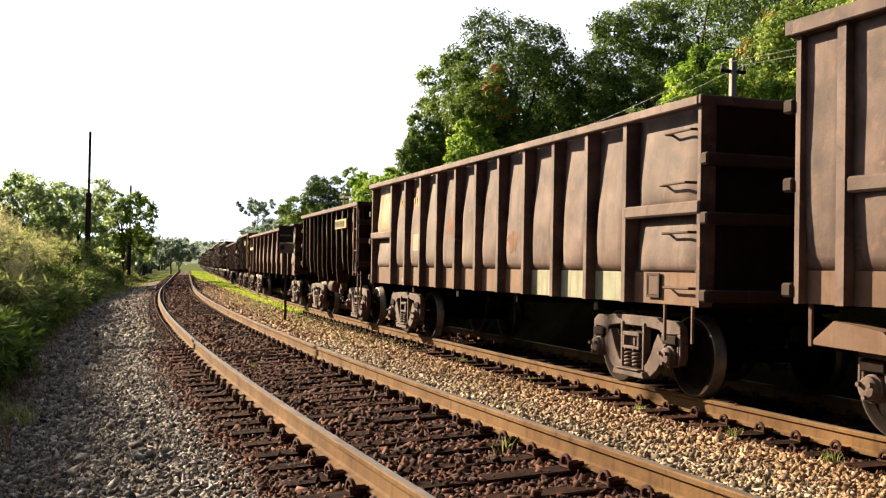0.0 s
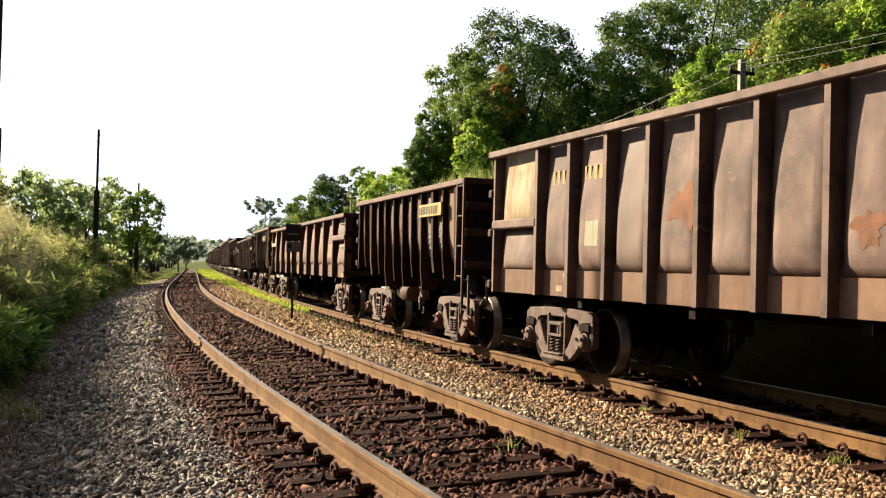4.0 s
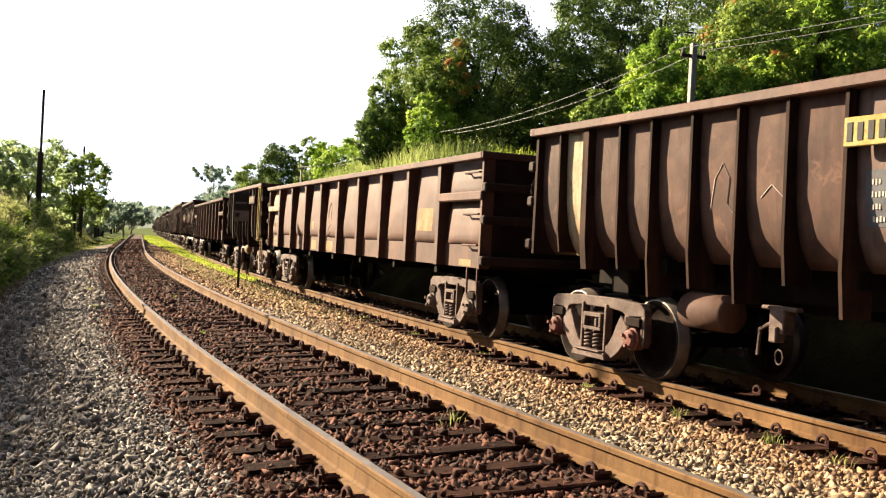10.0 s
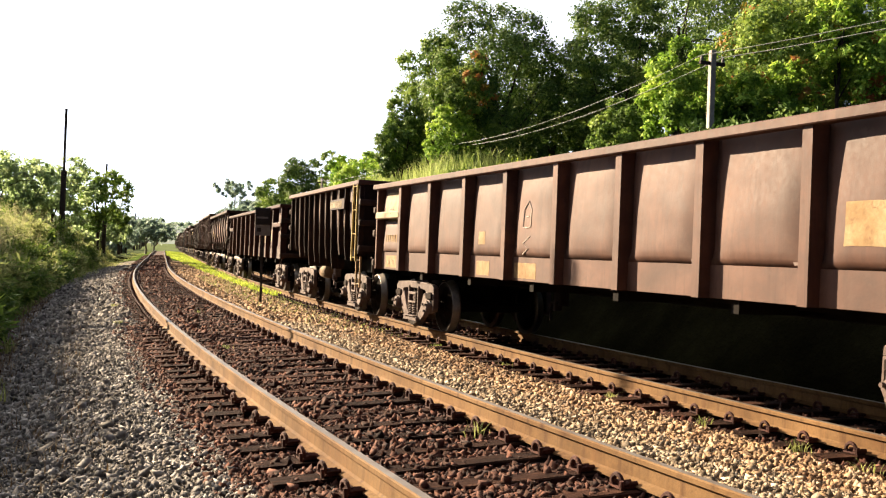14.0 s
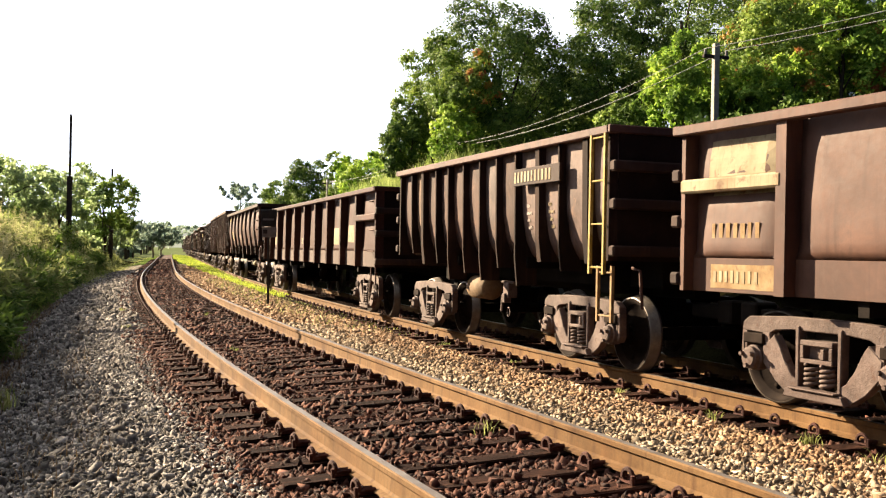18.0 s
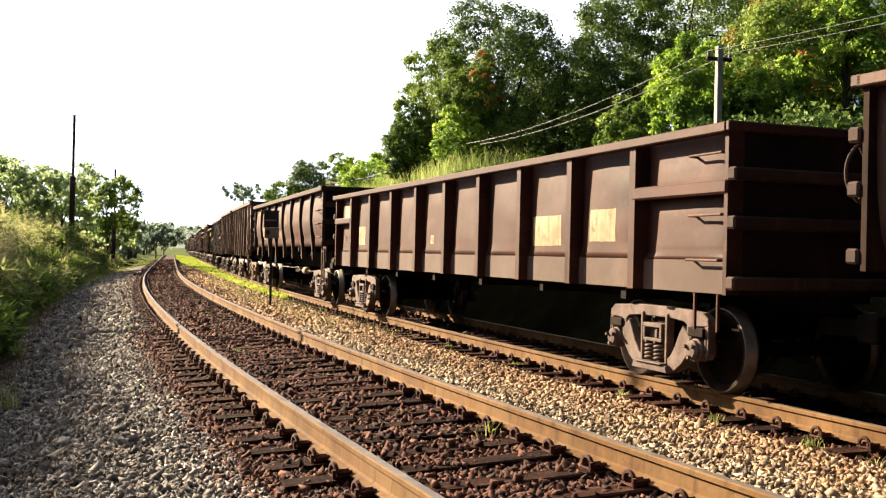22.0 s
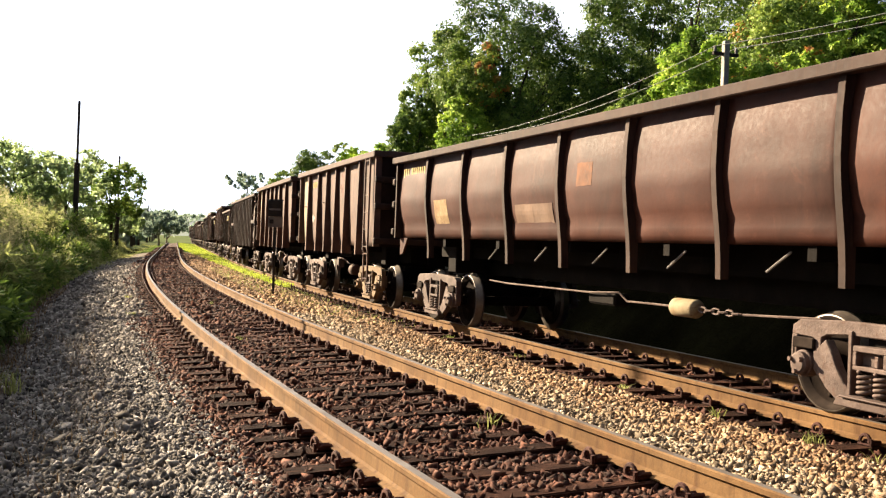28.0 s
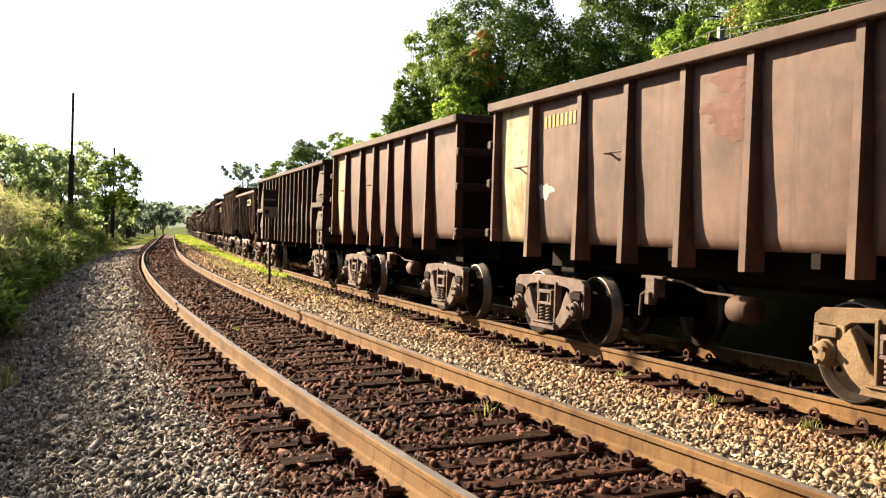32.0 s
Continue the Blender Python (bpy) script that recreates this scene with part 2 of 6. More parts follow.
M = {
    "rail_side": mat("rail_side", (0.19, 0.09, 0.036), (0.345, 0.19, 0.08), (0.46, 0.275, 0.128), 1.2, 40, 0.85, 0.15, gloss=0.1, streak=(0.11, 0.05, 0.025), spots=(0.24, 0.12, 0.05), stain=0.3),
    "rail_top": mat("rail_top", (0.22, 0.18, 0.15), (0.34, 0.29, 0.25), (0.46, 0.41, 0.36), 3, 60, 0.55, 0.05, 0.35, gloss=0.2, spots=(0.22, 0.14, 0.085)),
    "sleeper": mat("sleeper", (0.026, 0.012, 0.008), (0.062, 0.027, 0.018), (0.16, 0.075, 0.048), 3, 30, 0.95, 0.6, vary=0.6, stretch=(1, 6, 1), gloss=0.05),
    "clip": mat("clip", (0.07, 0.021, 0.014), (0.135, 0.043, 0.029), (0.22, 0.085, 0.057), 12, 60, 0.8, 0.3, vary=0.25),
    "stone_rust": mat("stone_rust", (0.066, 0.022, 0.014), (0.142, 0.054, 0.034), (0.34, 0.165, 0.11), 9, 60, 0.95, 0.3, vary=0.75),
    "stone_tan": mat("stone_tan", (0.36, 0.19, 0.10), (0.62, 0.39, 0.215), (0.92, 0.69, 0.47), 5, 60, 0.95, 0.3, vary=0.6, spots=(0.30, 0.15, 0.08)),
    "stone_pale": mat("stone_pale", (0.36, 0.255, 0.16), (0.62, 0.465, 0.305), (0.98, 0.81, 0.60), 5, 60, 0.95, 0.3, vary=0.65, spots=(0.30, 0.19, 0.11)),
    "stone_grey": mat("stone_grey", (0.19, 0.165, 0.148), (0.39, 0.35, 0.315), (0.82, 0.76, 0.69), 5, 60, 0.95, 0.3, vary=0.75),
    "bed_rust": mat("bed_rust", (0.025, 0.012, 0.007), (0.085, 0.04, 0.024), (0.18, 0.095, 0.06), 22, 70, 0.95, 1.0, depth=0.05),
    "bed_tan": mat("bed_tan", (0.12, 0.07, 0.035), (0.40, 0.26, 0.145), (0.6, 0.44, 0.28), 22, 70, 0.95, 1.0, depth=0.05),
    "bed_grey": mat("bed_grey", (0.07, 0.05, 0.032), (0.18, 0.135, 0.09), (0.30, 0.24, 0.17), 20, 70, 0.95, 1.0, depth=0.05),
    # near-black: shade of the bank under the wagons put into the soil colour
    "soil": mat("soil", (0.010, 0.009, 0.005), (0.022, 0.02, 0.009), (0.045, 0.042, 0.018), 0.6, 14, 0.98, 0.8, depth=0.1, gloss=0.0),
    "steel_grey": mat("steel_grey", (0.115, 0.069, 0.056), (0.272, 0.174, 0.142), (0.41, 0.285, 0.236), 1.8, 26, 0.72, 0.3, vary=0.08, streak=(0.135, 0.081, 0.064), spots=(0.33, 0.185, 0.12), depth=0.006, grain=0.4, stain=0.45),
    "steel_brown": mat("steel_brown", (0.115, 0.049, 0.031), (0.19, 0.086, 0.056), (0.27, 0.133, 0.09), 1.3, 18, 0.66, 0.2, vary=0.08, streak=(0.10, 0.045, 0.03), spots=(0.15, 0.075, 0.052), depth=0.006, grain=0.3, stain=0.3),
    "steel_red": mat("steel_red", (0.085, 0.0255, 0.0145), (0.122, 0.0375, 0.0215), (0.166, 0.056, 0.033), 0.9, 18, 0.62, 0.2, vary=0.07, streak=(0.10, 0.032, 0.019), spots=(0.145, 0.05, 0.03), depth=0.006, grain=0.3, stain=0.35, gloss=0.11),
    "steel_maroon": mat("steel_maroon", (0.078, 0.0275, 0.0175), (0.118, 0.0425, 0.027), (0.16, 0.064, 0.042), 0.9, 18, 0.6, 0.2, vary=0.06, streak=(0.085, 0.031, 0.02), spots=(0.14, 0.058, 0.04), depth=0.006, grain=0.3, stain=0.35, gloss=0.13),
    "steel_taupe": mat("steel_taupe", (0.13, 0.07, 0.05), (0.215, 0.122, 0.09), (0.31, 0.19, 0.142), 1.4, 18, 0.75, 0.2, vary=0.08, streak=(0.12, 0.064, 0.046), spots=(0.24, 0.12, 0.08), depth=0.006, grain=0.3, stain=0.3),
    "patch_pink": mat("patch_pink", (0.2, 0.095, 0.07), (0.26, 0.12, 0.09), (0.33, 0.175, 0.135), 6, 30, 0.85, 0.1, spots=(0.2, 0.11, 0.08), grain=0.3),
    "steel_tan": mat("steel_tan", (0.28, 0.15, 0.085), (0.40, 0.235, 0.135), (0.52, 0.34, 0.21), 1.6, 18, 0.8, 0.25, vary=0.06, streak=(0.24, 0.12, 0.07), spots=(0.16, 0.085, 0.055), depth=0.006, grain=0.3, stain=0.45),
    # darker copy of steel_dark: shade on the end walls put into colour
    "steel_end_shade": mat("steel_end_shade", (0.02, 0.011, 0.008), (0.042, 0.023, 0.017), (0.08, 0.045, 0.034), 1.2, 18, 0.9, 0.3, vary=0.2, depth=0.006, grain=0.3, gloss=0.1),
    "steel_dark": mat("steel_dark", (0.045, 0.023, 0.016), (0.075, 0.039, 0.028), (0.125, 0.072, 0.052), 1.2, 18, 0.8, 0.3, vary=0.2, streak=(0.12, 0.06, 0.036), depth=0.006, grain=0.3),
    "steel_umber": mat("steel_umber", (0.10, 0.048, 0.033), (0.165, 0.082, 0.057), (0.24, 0.13, 0.09), 1.2, 18, 0.8, 0.3, vary=0.2, streak=(0.08, 0.04, 0.028), spots=(0.24, 0.12, 0.075), depth=0.006, grain=0.3, stain=0.45),
    "steel_rust": mat("steel_rust", (0.16, 0.085, 0.05), (0.30, 0.17, 0.095), (0.42, 0.26, 0.15), 1.0, 18, 0.8, 0.25, vary=0.1, streak=(0.13, 0.07, 0.045), spots=(0.12, 0.075, 0.055), depth=0.006, grain=0.3, stain=0.45),
    "steel_pink": mat("steel_pink", (0.25, 0.135, 0.085), (0.34, 0.20, 0.13), (0.42, 0.27, 0.185), 1.5, 18, 0.8, 0.25, vary=0.1, streak=(0.17, 0.09, 0.06), depth=0.006, grain=0.3, stain=0.3),
    "steel_ash": mat("steel_ash", (0.15, 0.095, 0.073), (0.19, 0.124, 0.097), (0.23, 0.156, 0.124), 1.5, 18, 0.8, 0.2, vary=0.06, depth=0.006, grain=0.3, stain=0.2),
    "cream": mat("cream", (0.45, 0.33, 0.18), (0.66, 0.53, 0.32), (0.78, 0.68, 0.45), 2.2, 20, 0.8, 0.2, vary=0.05, streak=(0.36, 0.19, 0.09), spots=(0.26, 0.13, 0.07), depth=0.006, grain=0.3),
    "mint": mat("mint", (0.42, 0.42, 0.27), (0.56, 0.58, 0.40), (0.66, 0.68, 0.5), 2.2, 20, 0.8, 0.2, vary=0.05, streak=(0.36, 0.24, 0.13), depth=0.006, grain=0.3),
    "rust_orange": mat("rust_orange", (0.2, 0.1, 0.06), (0.36, 0.16, 0.085), (0.46, 0.2, 0.1), 5, 30, 0.85, 0.1, spots=(0.24, 0.15, 0.11), grain=0.3),
    "steel_plain": mat("steel_plain", (0.22, 0.145, 0.115), (0.25, 0.168, 0.135), (0.28, 0.19, 0.155), 0.8, 18, 0.65, 0.15, vary=0.03, depth=0.006, grain=0.25, stain=0.3),
    "far_rust": mat("far_rust", (0.08, 0.035, 0.02), (0.17, 0.08, 0.045), (0.30, 0.16, 0.10), 9, 40, 0.95, 0.8, depth=0.05),
    "far_tan": mat("far_tan", (0.28, 0.19, 0.10), (0.44, 0.31, 0.17), (0.62, 0.47, 0.29), 9, 40, 0.95, 0.8, depth=0.05),
    "far_grey": mat("far_grey", (0.16, 0.12, 0.075), (0.29, 0.22, 0.14), (0.42, 0.34, 0.23), 9, 40, 0.95, 0.8, depth=0.05),
    "far_verge": mat("far_verge", (0.10, 0.16, 0.04), (0.20, 0.29, 0.07), (0.32, 0.40, 0.12), 1.5, 30, 0.95, 0.6, depth=0.05, gloss=0.0),
    # bark of far trunks, lightened: haze put into the colour
    "bark_far_haze": mat("bark_far_haze", (0.3, 0.28, 0.22), (0.38, 0.36, 0.29), (0.45, 0.43, 0.36), 2, 15, 0.95, 0.4, tone=0.8),
    "wheel_rim": mat("wheel_rim", (0.025, 0.016, 0.013), (0.045, 0.031, 0.024), (0.085, 0.06, 0.047), 4, 30, 0.85, 0.1, gloss=0.05),
    "yellow": mat("yellow", (0.5, 0.34, 0.05), (0.72, 0.52, 0.12), (0.82, 0.66, 0.28), 6, 30, 0.7, 0.1, spots=(0.3, 0.18, 0.06)),
    "patch_tan": mat("patch_tan", (0.42, 0.24, 0.1), (0.58, 0.38, 0.18), (0.7, 0.52, 0.29), 5, 30, 0.85, 0.1, spots=(0.3, 0.16, 0.08)),
    "chalk": mat("chalk", (0.4, 0.34, 0.29), (0.55, 0.48, 0.42), (0.66, 0.6, 0.54), 8, 40, 0.9, 0.0, tone=0.75),
    "bogie": mat("bogie", (0.122, 0.078, 0.064), (0.235, 0.16, 0.134), (0.37, 0.27, 0.23), 3.5, 30, 0.75, 0.35, vary=0.15, spots=(0.15, 0.075, 0.05)),
    "bogie_rust": mat("bogie_rust", (0.2, 0.12, 0.06), (0.36, 0.23, 0.12), (0.45, 0.32, 0.18), 3.5, 30, 0.8, 0.35, vary=0.15),
    "red_cap": mat("red_cap", (0.25, 0.07, 0.05), (0.36, 0.13, 0.10), (0.42, 0.2, 0.16), 6, 30, 0.7, 0.2, vary=0.3),
    "wheel": mat("wheel", (0.014, 0.009, 0.007), (0.026, 0.018, 0.014), (0.045, 0.032, 0.025), 4, 30, 0.9, 0.2, gloss=0.03),
    "tread": mat("tread", (0.2, 0.16, 0.13), (0.3, 0.25, 0.21), (0.4, 0.35, 0.3), 4, 40, 0.42, 0.05, 0.7),
    "black": mat("black", (0.012, 0.009, 0.008), (0.022, 0.017, 0.014), (0.04, 0.03, 0.025), 2, 20, 0.9, 0.2, gloss=0.08),
    "wood_pole": mat("wood_pole", (0.05, 0.035, 0.028), (0.09, 0.065, 0.05), (0.14, 0.105, 0.085), 2, 20, 0.9, 0.3, stretch=(1, 1, 0.1)),
    "concrete": mat("concrete", (0.4, 0.35, 0.28), (0.52, 0.46, 0.38), (0.62, 0.56, 0.47), 2, 25, 0.9, 0.3, tone=0.8),
    "wire": mat("wire", (0.12, 0.12, 0.12), (0.2, 0.2, 0.2), (0.26, 0.26, 0.26), 3, 20, 0.5, 0.0, 0.5),
    "bark": mat("bark", (0.06, 0.045, 0.033), (0.11, 0.085, 0.062), (0.18, 0.145, 0.11), 2, 15, 0.95, 0.8, stretch=(1, 1, 0.25), depth=0.05),
    "sign_dark": mat("sign_dark", (0.03, 0.027, 0.025), (0.05, 0.045, 0.04), (0.08, 0.07, 0.06), 5, 30, 0.7, 0.1),
    "sign_pale": mat("sign_pale", (0.3, 0.27, 0.25), (0.38, 0.35, 0.33), (0.46, 0.43, 0.4), 5, 30, 0.7, 0.1),
    "leaf_deep": leaf_mat("leaf_deep", (0.030, 0.060, 0.013), (0.075, 0.132, 0.026), (0.19, 0.265, 0.052), 0.24),
    "leaf_mid": leaf_mat("leaf_mid", (0.045, 0.086, 0.016), (0.125, 0.20, 0.036), (0.29, 0.375, 0.07), 0.32),
    "leaf_bright": leaf_mat("leaf_bright", (0.055, 0.115, 0.015), (0.19, 0.32, 0.04), (0.48, 0.60, 0.095), 0.38),
    "leaf_rusty": leaf_mat("leaf_rusty", (0.16, 0.16, 0.02), (0.33, 0.20, 0.04), (0.40, 0.13, 0.05)),
    "leaf_grassy": leaf_mat("leaf_grassy", (0.08, 0.105, 0.03), (0.195, 0.225, 0.075), (0.34, 0.355, 0.145), 0.62),
    "dry": leaf_mat("dry", (0.06, 0.035, 0.018), (0.13, 0.08, 0.04), (0.25, 0.18, 0.10), 0.2),
    # green of the far fields, with distance haze put into the colour
    "field_haze": mat("field_haze", (0.17, 0.22, 0.10), (0.25, 0.31, 0.15), (0.33, 0.38, 0.20), 0.05, 0.9, 0.98, 0.3, gloss=0.0),
    "plate_blue": mat("plate_blue", (0.10, 0.105, 0.12), (0.15, 0.16, 0.18), (0.20, 0.205, 0.22), 3, 25, 0.7, 0.1, spots=(0.2, 0.12, 0.08), grain=0.3),
    # hopper ribs: shade on the fin faces put into this darker paint
    "steel_fin_shade": mat("steel_fin_shade", (0.028, 0.015, 0.011), (0.05, 0.027, 0.019), (0.10, 0.056, 0.04), 1.2, 18, 0.85, 0.3, vary=0.2, streak=(0.11, 0.055, 0.033), depth=0.006, grain=0.3, gloss=0.1),
    "grass_pale": leaf_mat("grass_pale", (0.13, 0.18, 0.045), (0.25, 0.31, 0.085), (0.40, 0.45, 0.16), 0.45),
    # pale leaves for distant trees and bushes: haze put into their colours
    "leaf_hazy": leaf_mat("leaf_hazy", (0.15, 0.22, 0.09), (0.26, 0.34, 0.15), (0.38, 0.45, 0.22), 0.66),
    "leaf_far_haze": leaf_mat("leaf_far_haze", (0.15, 0.21, 0.165), (0.22, 0.29, 0.225), (0.31, 0.375, 0.29), 0.55),
    "grass_gold": leaf_mat("grass_gold", (0.085, 0.115, 0.028), (0.20, 0.225, 0.066), (0.36, 0.365, 0.14), 0.6),
    "grass_green": leaf_mat("grass_green", (0.13, 0.19, 0.018), (0.27, 0.35, 0.04), (0.44, 0.50, 0.075), 0.5),
    "seed": leaf_mat("seed", (0.22, 0.22, 0.09), (0.34, 0.33, 0.16), (0.48, 0.45, 0.25), 0.55),
}

# ---- small makers ----
def link_mesh(name, verts, faces, material, parent=None, label="", smooth=False):
    me = bpy.data.meshes.new(name)
    me.from_pydata([tuple(v) for v in verts], [], faces)
    me.materials.append(material)
    if smooth:
        me.polygons.foreach_set("use_smooth", [True] * len(me.polygons))
    me.update()
    ob = new(name, me)
    if parent:
        ob.parent = parent
    if label:
        tagged(ob, label)
    return ob


def part(name, bm, material, parent=None, label="", smooth=False):
    me = bpy.data.meshes.new(name)
    bm.to_mesh(me)
    bm.free()
    me.materials.append(material)
    if smooth:
        me.polygons.foreach_set("use_smooth", [True] * len(me.polygons))
    ob = new(name, me)
    if parent:
        ob.parent = parent
    if label:
        tagged(ob, label)
    return ob


def share(name, me, parent, m):
    """Another object on a mesh that exists already."""
    ob = new(name, me)
    ob.parent = parent
    ob.matrix_basis = m
    return ob


def box(bm, x0, x1, y0, y1, z0, z1, bevel=0.0):
    vs = [bm.verts.new(p) for p in ((x0, y0, z0), (x1, y0, z0), (x1, y1, z0), (x0, y1, z0), (x0, y0, z1), (x1, y0, z1), (x1, y1, z1), (x0, y1, z1))]
    fs = [bm.faces.new([vs[i] for i in f]) for f in ((3, 2, 1, 0), (4, 5, 6, 7), (0, 1, 5, 4), (1, 2, 6, 5), (2, 3, 7, 6), (3, 0, 4, 7))]
    if bevel:
        es = {e for f in fs for e in f.edges}
        bmesh.ops.bevel(bm, geom=list(es), offset=bevel, segments=1, affect="EDGES")
    return bm


def boxes(*dims, bevel=0.0):
    bm = bmesh.new()
    for d in dims:
        box(bm, *d, bevel=bevel)
    return bm


def plate(bm, outline, x0, x1, axis="x"):
    """A plate cut to an outline of (a, b) points, from x0 to x1 along the axis."""
    def at(a, b, c):
        return (c, a, b) if axis == "x" else (a, c, b) if axis == "y" else (a, b, c)
    lo = [bm.verts.new(at(a, b, x0)) for a, b in outline]
    hi = [bm.verts.new(at(a, b, x1)) for a, b in outline]
    n = len(outline)
    bm.faces.new(lo)
    bm.faces.new(hi[::-1])
    for i in range(n):
        bm.faces.new((lo[i], hi[i], hi[(i + 1) % n], lo[(i + 1) % n])[::-1])
    bmesh.ops.recalc_face_normals(bm, faces=bm.faces)
    return bm


def tube(bm, pts, r, sides=6, r_end=None):
    """A round bar through the points."""
    pts = [Vector(p) for p in pts]
    rings = []
    side = None
    for i, p in enumerate(pts):
        d = (pts[min(i + 1, len(pts) - 1)] - pts[max(i - 1, 0)]).normalized()
        side = d.orthogonal().normalized() if side is None else (side - d * side.dot(d)).normalized()
        up = d.cross(side)
        rad = r if r_end is None else r + (r_end - r) * i / (len(pts) - 1)
        rings.append([bm.verts.new(p + (side * math.cos(a) + up * math.sin(a)) * rad) for a in (2 * math.pi * k / sides for k in range(sides))])
    for a, b in zip(rings, rings[1:]):
        for k in range(sides):
            bm.faces.new((a[k], a[(k + 1) % sides], b[(k + 1) % sides], b[k]))
    bm.faces.new(rings[0][::-1])
    bm.faces.new(rings[-1])
    return bm


def lathe(bm, prof, sides=32, axis="x"):
    """Turned about the axis: prof is (along, radius)."""
    rings = []
    for a, r in prof:
        ring = []
        for k in range(sides):
            u, v = r * math.cos(2 * math.pi * k / sides), r * math.sin(2 * math.pi * k / sides)
            ring.append(bm.verts.new((a, u, v) if axis == "x" else (u, a, v) if axis == "y" else (u, v, a)))
        rings.append(ring)
    for a, b in zip(rings, rings[1:]):
        for k in range(sides):
            bm.faces.new((a[k], a[(k + 1) % sides], b[(k + 1) % sides], b[k]))
    bm.faces.new(rings[0])
    bm.faces.new(rings[-1])
    bmesh.ops.recalc_face_normals(bm, faces=bm.faces)
    return bm


# ---- the line of the tracks ----
KNOTS = [-6, 6, 14, 24, 40, 70, 120, 220]
BEND = [-0.00481, -0.00424, -0.00257, -0.00211, -0.0017, 0.00006, -0.00005, 0.0]
GAUGE, APART, CANT, LOW = 1.6, 4.8, -0.08, -0.10
DS = 0.25
S1 = np.arange(-120, 700, DS)
_k = np.interp(S1, KNOTS, BEND)
_i0 = int(np.argmin(abs(S1)))
TH = np.concatenate([[0], np.cumsum((_k[1:] + _k[:-1]) / 2 * DS)])
TH += 0.39575 - TH[_i0]
_dx, _dy = -np.sin(TH), np.cos(TH)
C1 = np.stack([np.concatenate([[0], np.cumsum((_dx[1:] + _dx[:-1]) / 2 * DS)]), np.concatenate([[0], np.cumsum((_dy[1:] + _dy[:-1]) / 2 * DS)])], 1)
C1 += np.array([1.184, 5.0]) - C1[_i0]
N1 = np.stack([np.cos(TH), np.sin(TH)], 1)
C2 = C1 + N1 * APART
S2 = np.concatenate([[0], np.cumsum(np.hypot(*np.diff(C2, axis=0).T))])
_j0 = int(np.argmin(abs(S1 + 6)))
S2 -= S2[_j0 + 24]


def on1(s, off=0.0):
    """The place off metres to the right of the near track's middle, s along it."""
    return (np.interp(s, S1, C1[:, 0]) + off * np.interp(s, S1, N1[:, 0]), np.interp(s, S1, C1[:, 1]) + off * np.interp(s, S1, N1[:, 1]))


def on2(s, off=0.0):
    return (np.interp(s, S2, C2[:, 0]) + off * np.interp(s, S2, N1[:, 0]), np.interp(s, S2, C2[:, 1]) + off * np.interp(s, S2, N1[:, 1]))


def head1(s):
    return float(np.interp(s, S1, TH))


def head2(s):
    return float(np.interp(s, S2, TH))

# ---- ground ----
def bed_height(off):
    """Height of the ballast across the two tracks."""
    return float(np.interp(off, [-4.6, -3.4, -1.75, -1.3, -0.95, -0.6, 0.6, 0.95, 1.3, 2.4, 3.1, 3.4, 3.9, 4.25, 5.4, 5.8, 6.3, 7.4],
                           [-0.80, -0.56, -0.325, -0.31, -0.295, -0.25, -0.212, -0.198, -0.19, -0.24, -0.28, -0.345, -0.355, -0.35, -0.35, -0.35, -0.39, -0.75]))


def land_height(off, s, x, y):
    far = np.clip((s - 70) / 120, 0, 1)
    h = np.interp(off, [-400, -60, -22, -12, -8, -5.5, -4.3, -3.4, 6.3, 7.1, 7.7, 8.7, 10.5, 15, 21, 32, 60, 120, 400],
                  [2.0, 1.6, 1.2, 0.8, 0.4, -0.1, -0.62, -0.7, -0.6, -0.85, -0.4, 1.1, 2.3, 3.9, 4.9, 6.2, 9.0, 14, 20])
    flat = np.interp(off, [-400, -22, -8, -5.5, -4.3, -3.4, 6.3, 7.7, 10, 30, 120, 400], [0.6, 0.3, 0.0, -0.3, -0.62, -0.7, -0.6, -0.6, 0.8, 2.0, 5.0, 8])
    h = h * (1 - far) + flat * far
    rough = 0.14 * np.sin(x * 0.9 + 1.3 * np.sin(y * 0.37)) + 0.12 * np.sin(y * 0.7 + x * 0.23) + 0.05 * np.sin(x * 2.3 + y * 1.9)
    away = np.clip((np.abs(off - 1.4) - 6.5) / 3, 0, 1)
    return h + rough * away


def track_place(x, y):
    """Distance along and to the right of the near track, for arrays of places."""
    best = np.full(x.shape, 1e18)
    idx = np.zeros(x.shape, int)
    for i in range(0, len(S1), 6):
        d = (x - C1[i, 0]) ** 2 + (y - C1[i, 1]) ** 2
        near = d < best
        best[near], idx[near] = d[near], i
    off = (x - C1[idx, 0]) * N1[idx, 0] + (y - C1[idx, 1]) * N1[idx, 1]
    return S1[idx], off


def land(x, y):
    x, y = np.atleast_1d(np.asarray(x, float)), np.atleast_1d(np.asarray(y, float))
    s, off = track_place(x, y)
    return land_height(off, s, x, y)


